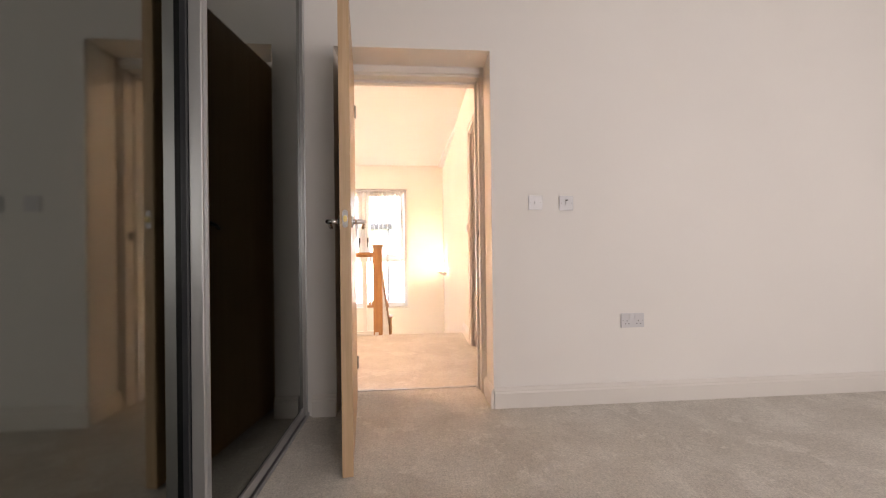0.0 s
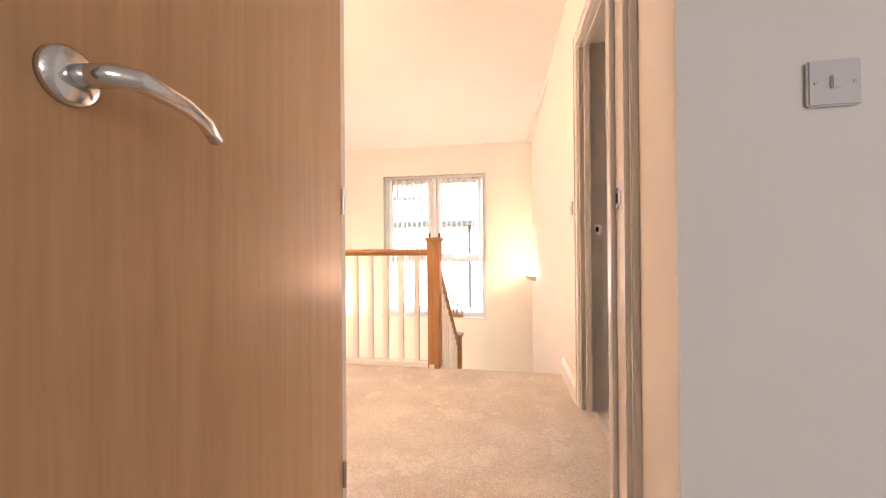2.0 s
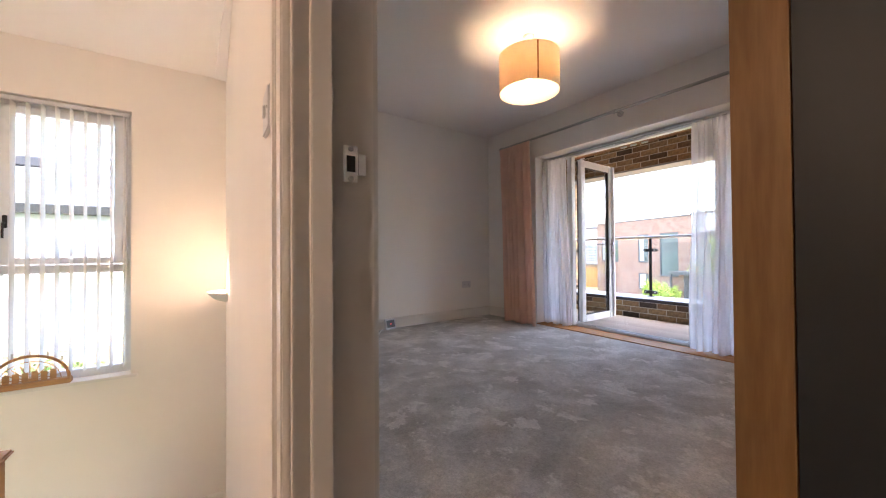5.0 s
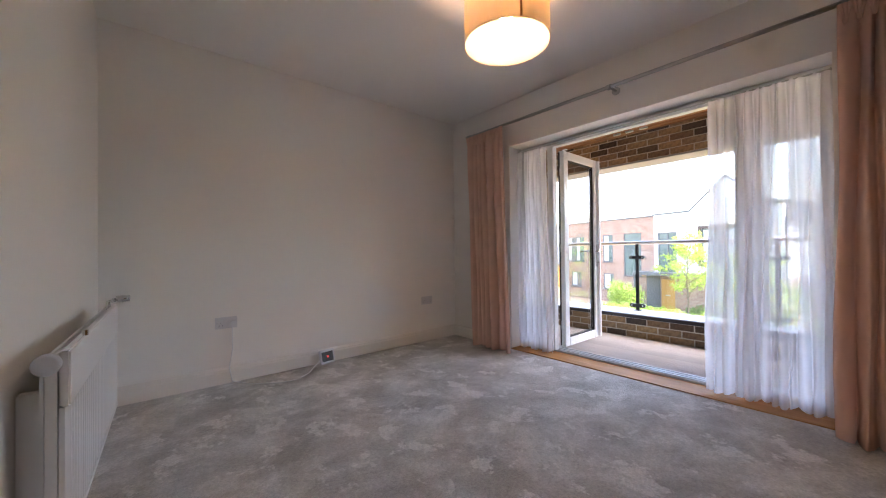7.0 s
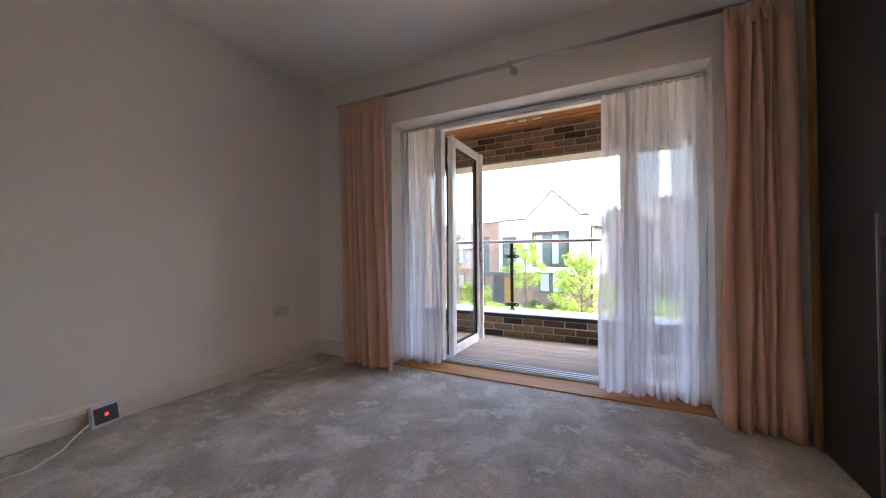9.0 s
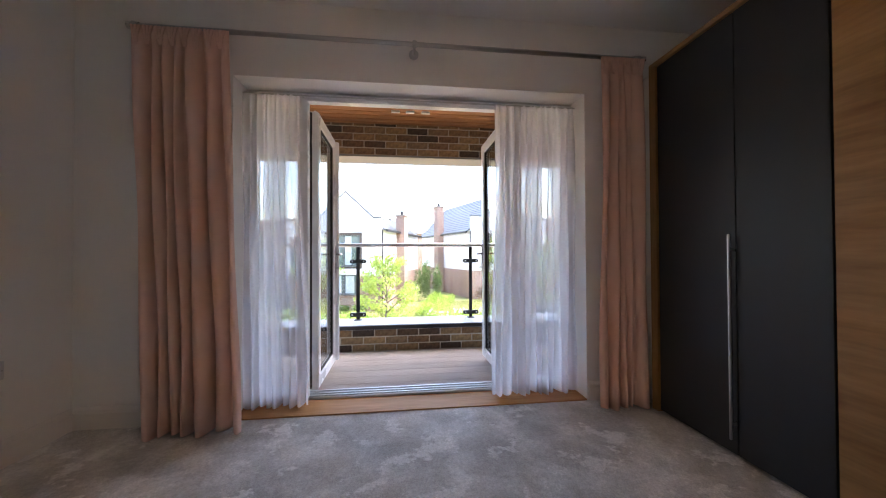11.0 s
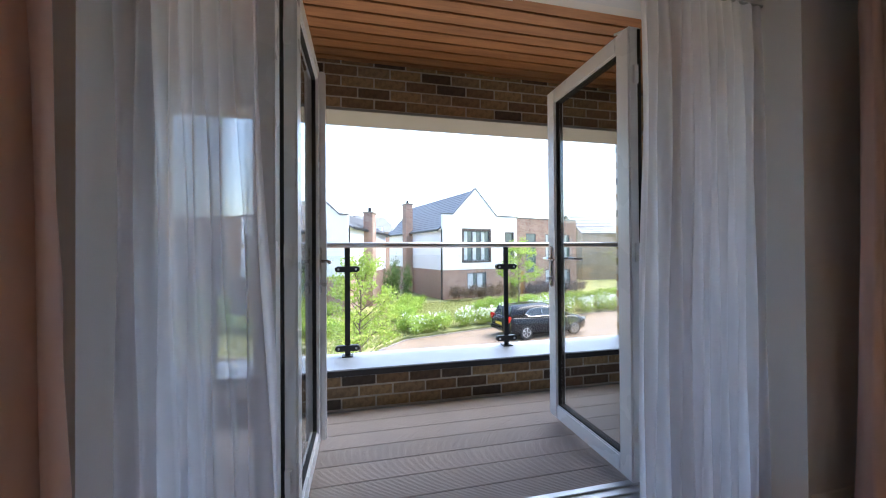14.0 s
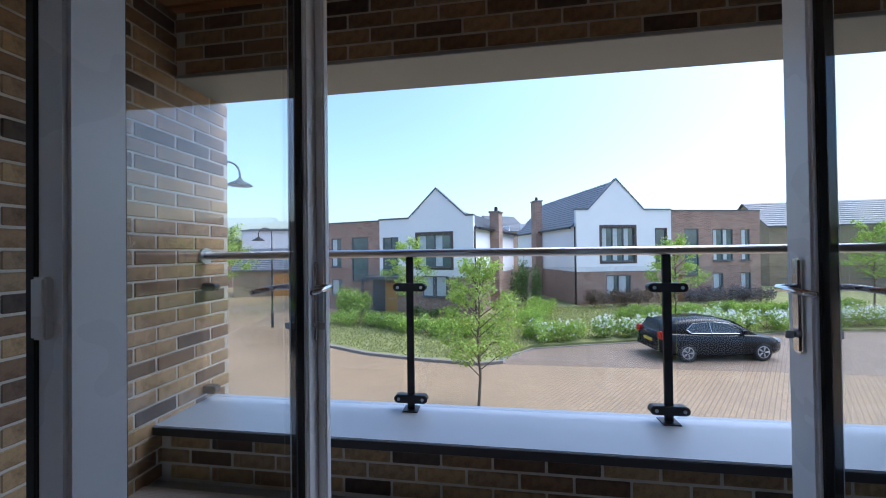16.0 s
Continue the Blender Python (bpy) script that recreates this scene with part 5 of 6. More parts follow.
def house_window(root, x0, x1, z0, z1, frame_mat, mull=1, surround=0.0, blinds=0.5, seed=0):
    bm = B()
    f = 0.07
    box(bm, x0, x0 + f, 0.04, 0.12, z0, z1)
    box(bm, x1 - f, x1, 0.04, 0.12, z0, z1)
    box(bm, x0 + f, x1 - f, 0.04, 0.12, z1 - f, z1)
    box(bm, x0 + f, x1 - f, 0.04, 0.12, z0, z0 + f)
    for k in range(1, mull + 1):
        x = x0 + (x1 - x0) * k / (mull + 1)
        box(bm, x - 0.04, x + 0.04, 0.04, 0.12, z0 + f, z1 - f)
    w = part("window", bm, frame_mat, root)
    part("pane", box(B(), x0 + f, x1 - f, 0.085, 0.10, z0 + f, z1 - f), PANE, w)
    if blinds:
        for k in range(mull + 1):
            a = x0 + (x1 - x0) * k / (mull + 1) + 0.08
            b = a + (x1 - x0) / (mull + 1) * blinds - 0.06
            part("curtain", box(B(), a, b, 0.078, 0.084, z0 + f, z1 - f), HOUSE_CURTAIN_REFLECT, w, "pale curtain, lightened for reflections in the glass")
    if surround:
        bm = B()
        s = surround
        box(bm, x0 - s, x0, -0.04, 0.06, z0 - s, z1 + s)
        box(bm, x1, x1 + s, -0.04, 0.06, z0 - s, z1 + s)
        box(bm, x0, x1, -0.04, 0.06, z1, z1 + s)
        box(bm, x0, x1, -0.04, 0.06, z0 - s, z0)
        part("surround", bm, BROWN_FRAME, w, "dark brown window surround")
    part("window_sill", box(B(), x0 - 0.04, x1 + 0.04, -0.06, 0.05, z0 - 0.05, z0), frame_mat, w)
    return w


def tiled_slope(bm, ridge, eave, y0, y1, courses, axis="y"):
    """Overlapping courses of tiles from the eave (x, z) up to the ridge (x, z), running along y."""
    (xr, zr), (xe, ze) = ridge, eave
    prof = []
    for k in range(courses):
        a, b = k / courses, (k + 1) / courses
        prof += [(xe + (xr - xe) * a, ze + (zr - ze) * a + 0.05), (xe + (xr - xe) * b, ze + (zr - ze) * b + 0.005)]
    prof += [(xr, zr - 0.08), (xe, ze - 0.08)]
    extrude(bm, prof, axis, y0, y1)


def pitched(name, fr, label, L, white, top, band, gable, apex, openings, side_depth, brick, stack, side_sign, category="house", drop=0.05):
    """A house front in its own frame: x along the front, y away, z up. white: (x0, x1) of the rendered part; gable: (x0, x1)."""
    root = thing(name, (sum(white) / 2, 0, GROUND), label, category, m=fr)
    holes = [o[:4] for o in openings]
    x0, x1 = L
    w0, w1 = white
    part("wall_lower", fac(B(), w0, w1, GROUND - 0.1, band, holes, 0.0), brick, root, "brick ground floor")
    bm = fac(B(), w0, w1, band, top, holes, -0.03, 0.28)
    g0, g1 = gable
    ax = (g0 + g1) / 2
    extrude(bm, [(g0, top), (g1, top), (ax, apex)], "y", -0.03, 0.25)
    part("wall_upper", bm, RENDER, root, "white rendered upper wall")
    for a, b in ((x0, w0), (w1, x1)):
        if b - a > 0.1:
            part("wall_wing", fac(B(), a, b, GROUND - 0.1, top - 0.05, holes, 0.02), brick, root, "brick wing wall")
            part("wing_parapet", box(B(), a, b, -0.02, 0.30, top - 0.05, top + 0.03, 0.01), GREY_FRAME, root, "dark parapet cap")
            part("wing_body", box(B(), a + 0.05, b - 0.05, 0.9, 8.0, GROUND, top - 0.15), brick, root)
    bm = B()
    for (p, q), (r, s) in (((w0 - 0.05, top), (g0, top)), ((g1, top), (w1 + 0.02, top)), ((g0, top), (ax, apex)), ((ax, apex), (g1, top))):
        extrude(bm, [(p, q), (r, s), (r, s + 0.10), (p, q + 0.10)], "y", -0.07, 0.28)
    part("coping", bm, GREY_FRAME, root, "dark metal coping along the gable")
    xs = w0 if side_sign < 0 else w1
    xe = xs + 0.25 * side_sign
    bm = B()
    pitch = (apex - top) / (ax - g0)
    ez = apex - pitch * abs(ax - xe)
    tiled_slope(bm, (ax, apex - drop), (xe, ez - min(drop, 0.12) + 0.05), 0.26, side_depth, 16)
    other = g1 if side_sign < 0 else g0
    tiled_slope(bm, (ax, apex - drop), (other, top - drop), 0.26, side_depth, 10)
    part("roof", bm, SLATE, root, "blue-grey tiled pitched roof")
    part("gutter", box(B(), min(xe, xe + 0.1 * side_sign), max(xe, xe + 0.1 * side_sign), 0.3, side_depth, ez - 0.14, ez + 0.0), BLACK, root, "black gutter")
    sx = (xs, xs + 0.25) if side_sign < 0 else (xs - 0.25, xs)
    part("side_wall_upper", box(B(), sx[0], sx[1], 0.26, side_depth - 0.3, band, ez + 0.1), RENDER, root, "white rendered side wall")
    part("side_wall_lower", box(B(), sx[0], sx[1], 0.26, side_depth - 0.3, GROUND - 0.1, band), brick, root, "brick side wall")
    part("back_wall", box(B(), w0 + 0.3, w1 - 0.3, side_depth - 0.5, side_depth - 0.25, GROUND, top), RENDER, root)
    part("flat_roof", box(B(), g1 if side_sign < 0 else w0, w1 if side_sign < 0 else g0, 0.3, side_depth, top - 0.3, top - 0.15), GREY_FRAME, root)
    part("downpipe", tube(B(), [(xs + 0.06 * side_sign, 0.1, GROUND), (xs + 0.06 * side_sign, 0.1, ez)], 0.045, 8), BLACK, root, "black downpipe")
    cy, ct = stack
    cx = xs + 0.30 * side_sign
    ch = part("chimney", box(B(), cx - 0.32, cx + 0.32, cy - 0.5, cy + 0.5, GROUND, ct), brick, root, "brick chimney stack")
    part("chimney_pot", lathe(B(), [(0.13, 0), (0.11, 0.32), (0.09, 0.32), (0.09, 0)], (cx, cy, ct), 12), DARK_METAL, ch)
    part("chimney_cap", box(B(), cx - 0.38, cx + 0.38, cy - 0.56, cy + 0.56, ct - 0.1, ct), KERB, ch)
    for k, o in enumerate(openings):
        a, b, c_, d_ = o[:4]
        house_window(root, a, b, c_, d_, GREY_FRAME, o[4], o[5], o[6])
    return root


def house_frame(A, Bp):
    A, Bp = Vector((*A, 0)), Vector((*Bp, 0))
    d = (Bp - A).normalized()
    return Matrix.Translation(A) @ Matrix.Rotation(math.atan2(d.y, d.x), 4, "Z")


F2 = house_frame((30.2, -0.97), (33.9, -15.1))
h2 = pitched("house", F2, "white gabled house on a brick base with a brick wing", (0, 14.7), (0, 7.32), 3.97, -0.44, (0.9, 5.2), 6.17,
             [(1.9, 4.42, 0.27, 2.72, 2, 0.17, 0.45), (2.23, 4.11, -2.12, -0.72, 1, 0.0, 0.6), (6.1, 6.94, -0.3, 2.6, 0, 0.06, 0.0), (8.41, 9.57, -0.84, 2.6, 0, 0.0, 0.0), (10.71, 12.39, 0.2, 2.57, 1, 0.0, 0.4),
              (13.06, 13.81, 0.2, 2.57, 0, 0.0, 0.5), (10.68, 11.54, -2.06, -0.7, 0, 0.0, 0.6), (12.98, 13.85, -2.1, -0.72, 0, 0.0, 0.5)], 13.0, RED_BRICK, (6.6, 5.55), -1)
d = part("front_door", box(B(), 7.75, 8.25, 0.02, 0.1, GROUND, -0.75), DOOR_PAINT, h2)
F1 = house_frame((26.9, 12.4), (25.1, 6.03))
Q = 6.62
h1 = pitched("house", F1, "white gabled house with an orange front door and brick wing", (Q - 14.9, Q), (0.0, Q), 3.25, -0.46, (Q - 4.4, Q - 0.48), 5.03,
             [(Q - 3.75, Q - 1.45, 0.15, 2.2, 1, 0.16, 0.45), (Q - 3.46, Q - 1.66, -1.71, -0.4, 1, 0.0, 0.75), (Q - 6.39, Q - 5.16, -0.46, 2.1, 1, 0.0, 0.0), (Q - 8.95, Q - 7.57, -0.82, 2.18, 0, 0.0, 0.0),
              (Q - 10.75, Q - 9.86, 0.12, 2.15, 0, 0.0, 0.5), (Q - 10.74, Q - 9.79, -1.91, -0.73, 0, 0.0, 0.6), (Q - 14.4, Q - 12.6, 0.1, 2.1, 1, 0.0, 0.4), (Q - 14.0, Q - 12.9, -1.95, -0.75, 0, 0.0, 0.5)], 11.0, RED_BRICK, (4.0, 3.85), 1, drop=0.95)
part("porch_roof", box(B(), Q - 7.42, Q - 4.57, -1.1, 0.0, -0.62, -0.42, 0.01), GREY_FRAME, h1, "flat dark porch canopy")
fd = part("front_door", box(B(), Q - 6.17, Q - 5.32, -0.02, 0.06, -2.81, -0.9, 0.01), DOOR_PAINT, h1, "orange timber front door")
part("letterbox", box(B(), Q - 5.9, Q - 5.6, -0.04, -0.02, -1.95, -1.88), STEEL, fd)
# flat dark grey panel on the wall beside the front door
part("porch_dark_panel", box(B(), Q - 7.2, Q - 6.25, -0.01, 0.04, -2.81, -0.62), GREY_FRAME, h1)
part("porch_post", box(B(), Q - 7.38, Q - 7.28, -1.05, -0.95, GROUND, -0.62), GREY_FRAME, h1)


def far_house(name, fr, w, dep, eave, ridge, material, label, gable_front):
    root = thing(name, (w / 2, 0, GROUND), label, "house", "houses further off", m=fr)
    bm = B()
    box(bm, 0, w, 0, dep, GROUND, eave)
    if gable_front:
        extrude(bm, [(0, eave), (w, eave), (w / 2, ridge)], "y", 0, dep)
    else:
        extrude(bm, [(0, eave), (dep, eave), (dep / 2, ridge)], "x", 0.02, w - 0.02)
    part("wall", bm, material, root)
    bm = B()
    if gable_front:
        tiled_slope(bm, (w / 2, ridge + 0.1), (-0.2, eave), -0.2, dep + 0.2, 12)
        tiled_slope(bm, (w / 2, ridge + 0.1), (w + 0.2, eave), -0.2, dep + 0.2, 12)
    else:
        for ye in (-0.2, dep + 0.2):
            tiled_slope(bm, (dep / 2, ridge + 0.1), (ye, eave), -0.2, w + 0.2, 12, "x")
    part("roof", bm, SLATE, root, "grey tiled roof")
    n = max(1, int(w / 3))
    for k in range(n):
        x = w * (k + 0.5) / n
        for z in (GROUND + 0.9, GROUND + 3.6):
            if z + 1.2 < eave:
                house_window(root, x - 0.6, x + 0.6, z, z + 1.25, GREY_FRAME, 1, 0.0, 0.5)
    return root


def far_frame(px, depth, yaw=0.0):
    """A place seen from the balcony: sideways offset and distance ahead."""
    return Matrix.Translation((3.89 + 0.99 * depth + 0.139 * px, 4.89 + 0.139 * depth - 0.99 * px, 0)) @ Matrix.Rotation(radians(-82 - 0 + yaw), 4, "Z")


far_house("house", far_frame(7.6, 50, 25), 5.2, 7, 4.0, 6.4, RED_BRICK, "brick house with a grey roof further off", False)
far_house("house", far_frame(5.8, 56, 0), 5.0, 7, 1.0, 3.6, BUFF_BRICK, "low buff brick house between the gables", False)
far_house("house", far_frame(33.0, 36, -12), 16.0, 8, 3.3, 6.0, BUFF_BRICK, "buff brick house with a dark tiled roof", False)
far_house("house", far_frame(50.0, 31, -30), 6.0, 9, 3.8, 6.4, RENDER, "white gabled house along the street", True)
far_house("house", far_frame(63.0, 22, -40), 16.0, 8, 3.2, 6.0, RED_BRICK, "brick house down the street", False)
far_house("house", far_frame(-26.0, 46, 8), 14.0, 8, 4.2, 4.6, RENDER, "white flat-topped block beyond the street", False)
far_house("house", far_frame(-34.0, 40, 20), 9.0, 8, 2.6, 3.0, RED_BRICK, "low brick block at the end of the street", False)
gar = far_house("garage", far_frame(-19.5, 33, 12), 6.5, 6, -0.4, 1.6, BUFF_BRICK, "low garage block with a grey roof", False)
part("garage_door", box(B(), 3.3, 5.7, -0.06, 0.02, GROUND, -0.75), DOOR_PAINT, gar, "orange timber garage door")

# ---- neighbour's house outside the landing window (askew frame) ----
nb = thing("house", (-4.0, 14.0, GROUND), "white rendered house with a dark slate roof next door", "house", m=ML)
part("wall", box(B(), -11.0, 0.15, 14.0, 20.0, GROUND, 1.98), RENDER, nb, "white rendered wall")
bm = B()
tiled_slope(bm, (18.0, 6.2), (13.7, 1.90), -11.0, -0.75, 16, "x")
part("roof", bm, SLATE, nb, "slate roof in level courses")
part("eaves", box(B(), -11.0, -0.75, 13.6, 14.1, 1.76, 1.94), BLACK, nb, "dark eaves")
part("roof_light_strip", box(B(), -11.0, -2.75, -0.02, 0.03, 0.0, 0.34, m=Matrix.Translation((0, 14.62, 2.88)) @ pose(0, 0, 0, -45, 0, 0)), BLACK, nb, "dark band across the roof")
part("downpipe", tube(B(), [(-0.95, 13.93, GROUND), (-0.95, 13.93, 1.8)], 0.04, 8), BLACK, nb)
solid("garden_wall", box(B(), -11.0, 3.0, 12.9, 13.1, GROUND, -1.0), BUFF_BRICK, "low brick garden wall next door", "wall", m=ML)
p = ML @ Vector((-1.9, 12.5, 0))
shrub("shrub", p.x, p.y, 1.6, 0.5, 1.75, 1500, 0.06, LEAF_DARK, "dark shrubs along the garden wall", seed=41)
p = ML @ Vector((-0.2, 12.6, 0))
shrub("shrub", p.x, p.y, 0.9, 0.4, 1.7, 900, 0.05, LEAF_HEDGE, "green shrub along the garden wall", seed=42)

# ---- planting ----
V = GROUND + 0.07


def hedge_line(pts, w, h, per, material, label, seed, flowers=0, size=0.06, group="", name="hedge", category="hedge"):
    for k, ((x0, y0), (x1, y1)) in enumerate(zip(pts, pts[1:])):
        n = max(1, int(math.hypot(x1 - x0, y1 - y0) / 1.05))
        for j in range(n):
            x, y = x0 + (x1 - x0) * (j + 0.5) / n, y0 + (y1 - y0) * (j + 0.5) / n
            r = random.Random(seed * 100 + k * 10 + j)
            shrub(name, x, y, w * r.uniform(0.85, 1.15), w * 1.25, h * r.uniform(0.85, 1.2), per, size, material, label, category, seed * 100 + k * 10 + j, flowers, V, group)


hedge_line([(20.3, 0.6), (20.9, -1.6), (23.0, -8.5), (24.6, -16)], 0.75, 0.95, 1100, LEAF_HEDGE, "rose bushes full of white blossom", 1, 230, group="white rose bushes", name="rose_bush", category="rose bush")
hedge_line([(19.3, 3.4), (20.1, 1.2)], 0.85, 1.0, 1300, LEAF_HEDGE, "rose bush with some white blossom", 2, 60, group="white rose bushes", name="rose_bush", category="rose bush")
hedge_line([(19.8, 3.2), (23.5, 3.0), (28.5, 1.4)], 0.75, 0.8, 1200, LEAF_HEDGE, "loose green hedge running back to the houses", 3, group="green hedges")
hedge_line([(20.0, 4.6), (20.2, 7.5), (21.5, 10.5), (23.0, 13.8)], 0.8, 0.8, 1200, LEAF_HEDGE, "low green hedge before the house", 4, group="green hedges")
hedge_line([(24.6, -2.0), (27.0, -9.5), (29.0, -17.0)], 0.75, 0.75, 1000, LEAF_HEDGE, "clipped low hedge before the brick wing", 5, group="green hedges")
hedge_line([(29.2, -1.5), (30.4, -6.2)], 0.8, 1.3, 1000, LEAF_RED, "russet shrubs against the brick wall", 6, group="russet shrubs", name="shrub", category="shrub")
hedge_line([(31.6, -9.0), (33.0, -15.0)], 0.9, 1.2, 1100, LEAF_LAVENDER, "lavender grey shrubs under the windows", 7, group="russet shrubs", name="shrub", category="shrub")
hedge_line([(23.9, 6.6), (25.2, 10.4)], 0.5, 0.6, 500, LEAF_DARK, "dark shrubs at the foot of the house", 8, group="dark shrubs", name="shrub", category="shrub")
shrub("shrub", 29.6, 2.7, 1.3, 1.3, 3.4, 2600, 0.08, LEAF_DARK, "tall dark shrub between the two houses", seed=61, z=V)
shrub("shrub", 24.8, 13.2, 1.2, 1.4, 1.9, 2000, 0.08, LEAF_HEDGE, "full green shrub beside the porch", seed=62, z=V)
shrub("ornamental_grass", 27.6, -5.4, 0.7, 0.7, 2.2, 1300, 0.07, LEAF_YELLOW, "tall yellow ornamental grass by the car", "grass clump", seed=63, z=V)


def grass_blades(name, poly, count, material, label, seed):
    """Tufts of rough grass strewn over a level patch."""
    rng = np.random.RandomState(seed)
    px, py = np.array([p[0] for p in poly]), np.array([p[1] for p in poly])
    x, y = rng.uniform(px.min(), px.max(), count), rng.uniform(py.min(), py.max(), count)
    inside = np.zeros(count, bool)
    for i in range(len(poly)):
        j = i - 1
        cross = ((py[i] > y) != (py[j] > y)) & (x < (px[j] - px[i]) * (y - py[i]) / (py[j] - py[i] + 1e-9) + px[i])
        inside ^= cross
    x, y = x[inside], y[inside]
    n = len(x)
    a, h, w = rng.uniform(0, 6.28, n), rng.uniform(0.04, 0.12, n), rng.uniform(0.015, 0.04, n)
    lean = rng.normal(0, 0.04, (n, 2))
    z = np.full(n, V)
    v = np.stack([np.stack([x - w * np.cos(a), y - w * np.sin(a), z], 1), np.stack([x + w * np.cos(a), y + w * np.sin(a), z], 1), np.stack([x + lean[:, 0], y + lean[:, 1], z + h], 1)], 1).reshape(-1, 3)
    me = bpy.data.meshes.new(name)
    me.from_pydata(v.tolist(), [], [(3 * i, 3 * i + 1, 3 * i + 2) for i in range(n)])
    me.materials.append(material)
    return tagged(new(name, me), label, "grass", kind="stuff")


LEAF_GRASS = leaf_mat("grass_blade", (0.24, 0.28, 0.07), (0.48, 0.46, 0.18))
grass_blades("grass", [(16.9, 5.2), (18.6, 3.8), (20.0, 1.2), (22.0, -6), (24.5, -16), (31, -16), (29, 1), (25, 6), (26.5, 12), (27, 15.2), (22.5, 15.2), (20.9, 14.7), (18.4, 11.8), (17.3, 9.6), (16.7, 7.3)], 90000, LEAF_GRASS, "rough yellow-green grass of the verge", 5)


def tree(x, y, h, spread, leaves, size, material, label, seed, z=GROUND, clear=0.28):
    root = thing("tree", (x, y, z), label, "tree")
    rng = random.Random(seed)
    bm = B()
    pts = [(x + 0.03 * math.sin(k), y + 0.03 * math.cos(1.7 * k), z + h * 0.92 * k / 8) for k in range(9)]
    tube(bm, pts, h * 0.008 + 0.010, 9, 0.008)
    tips = []
    for k in range(26):
        t = clear + (0.92 - clear) * (k / 26) ** 0.9
        a = k * 2.4 + rng.uniform(-0.4, 0.4)
        reach = spread * (1.0 - 0.75 * max(0, (t - 0.45) / 0.55)) * (0.45 + 0.55 * min(1, (t - clear) / 0.15 + 0.3)) * rng.uniform(0.7, 1.15)
        p0 = Vector((x, y, z + h * 0.92 * t))
        rise = h * rng.uniform(0.10, 0.20)
        p1 = p0 + Vector((math.cos(a) * reach * 0.5, math.sin(a) * reach * 0.5, rise * 0.55))
        p2 = p0 + Vector((math.cos(a) * reach, math.sin(a) * reach, rise))
        tube(bm, [p0, p1, p2], 0.012 + h * 0.0012, 6, 0.004)
        tips += [(p1, 0.6), (p2, 1.0), ((p1 + p2) / 2, 0.8)]
        for s in (-1, 1):
            p3 = p1 + Vector((math.cos(a + s * 0.7), math.sin(a + s * 0.7), 0.7)) * reach * 0.42
            tube(bm, [p1, p3], 0.007, 5, 0.003)
            tips.append((p3, 0.8))
    part("trunk", bm, BARK, root, "slim trunk with rising limbs")
    q = spread * 0.23
    leaf_cloud("crown", [((p.x, p.y, p.z), (q * s, q * s, q * s * 0.85)) for p, s in tips], leaves, size, material, root, "bright green open crown", seed)
    return root


tree(12.75, 5.27, 3.9, 1.0, 3900, 0.05, LEAF_TREE, "slender young street tree with bright green leaves", 11, clear=0.2)
tree(24.2, -4.6, 4.6, 1.3, 2600, 0.07, LEAF_TREE, "thin young tree before the white house", 12, V)
tree(22.6, 9.4, 4.6, 1.3, 2600, 0.07, LEAF_TREE, "thin young tree before the orange door", 13, V)
tree(30.0, -19.0, 5.5, 1.5, 2600, 0.08, LEAF_TREE, "young tree along the street", 14, V)
tree(27.0, 24.0, 6.0, 1.9, 3000, 0.09, LEAF_HEDGE, "green tree at the bend of the street", 15, V)
for k in range(9):
    a = -1.35 + 2.7 * k / 8
    if abs(a) > 0.75:
        tree(4 + 62 * math.cos(a), 5 + 62 * math.sin(a), 8.5, 3.4, 2600, 0.2, LEAF_DARK, "dark full tree far down the street", 70 + k, clear=0.15)

# ---- parked car: x along its length (front at +x), y across, z up ----
CM = Matrix.Translation((18.36, -2.90, GROUND + 0.004)) @ pose(0, 0, 0, 0, 0, -81.5)
car = thing("car", (0, 0, 0), "black five-door hatchback parked beside the roses", "car", m=CM)
PAINT = paint("black_car_paint", (0.012, 0.013, 0.016), 0.10, 0.05, 1, 200, 0.0)
PAINT.node_tree.nodes["Principled BSDF"].inputs["Specular IOR Level"].default_value = 0.2
TINT = paint("car_glass", (0.035, 0.045, 0.05), 0.04, 0.1, 2, 20, 0.0)
# stations along the car: x, half width, sill height, waist height, waist inset
ST = [(-2.16, 0.62, 0.42, 0.86), (-2.08, 0.80, 0.30, 0.96), (-1.80, 0.88, 0.24, 0.98), (-1.32, 0.90, 0.20, 0.97), (-0.6, 0.90, 0.19, 0.94), (0.3, 0.90, 0.19, 0.92), (0.95, 0.90, 0.20, 0.91), (1.32, 0.90, 0.20, 0.88), (1.75, 0.87, 0.22, 0.80), (2.05, 0.76, 0.26, 0.70), (2.18, 0.58, 0.34, 0.60)]
bm = B()
rings = []
for x, w, lo, hi in ST:
    sec = [(0, lo - 0.02), (w * 0.9, lo), (w, lo + 0.12), (w, (lo + hi) / 2 + 0.05), (w * 0.97, hi - 0.06), (w * 0.86, hi), (0, hi + 0.03)]
    full = [(y, z) for y, z in sec] + [(-y, z) for y, z in sec[-2:0:-1]]
    rings.append([bm.verts.new((x, y, z)) for y, z in full])
for a, b in zip(rings, rings[1:]):
    for k in range(len(a)):
        bm.faces.new((a[k], a[(k + 1) % len(a)], b[(k + 1) % len(a)], b[k]))
bm.faces.new(rings[0])
bm.faces.new(rings[-1])
body = part("body", bm, PAINT, car, "glossy black bodywork", True)
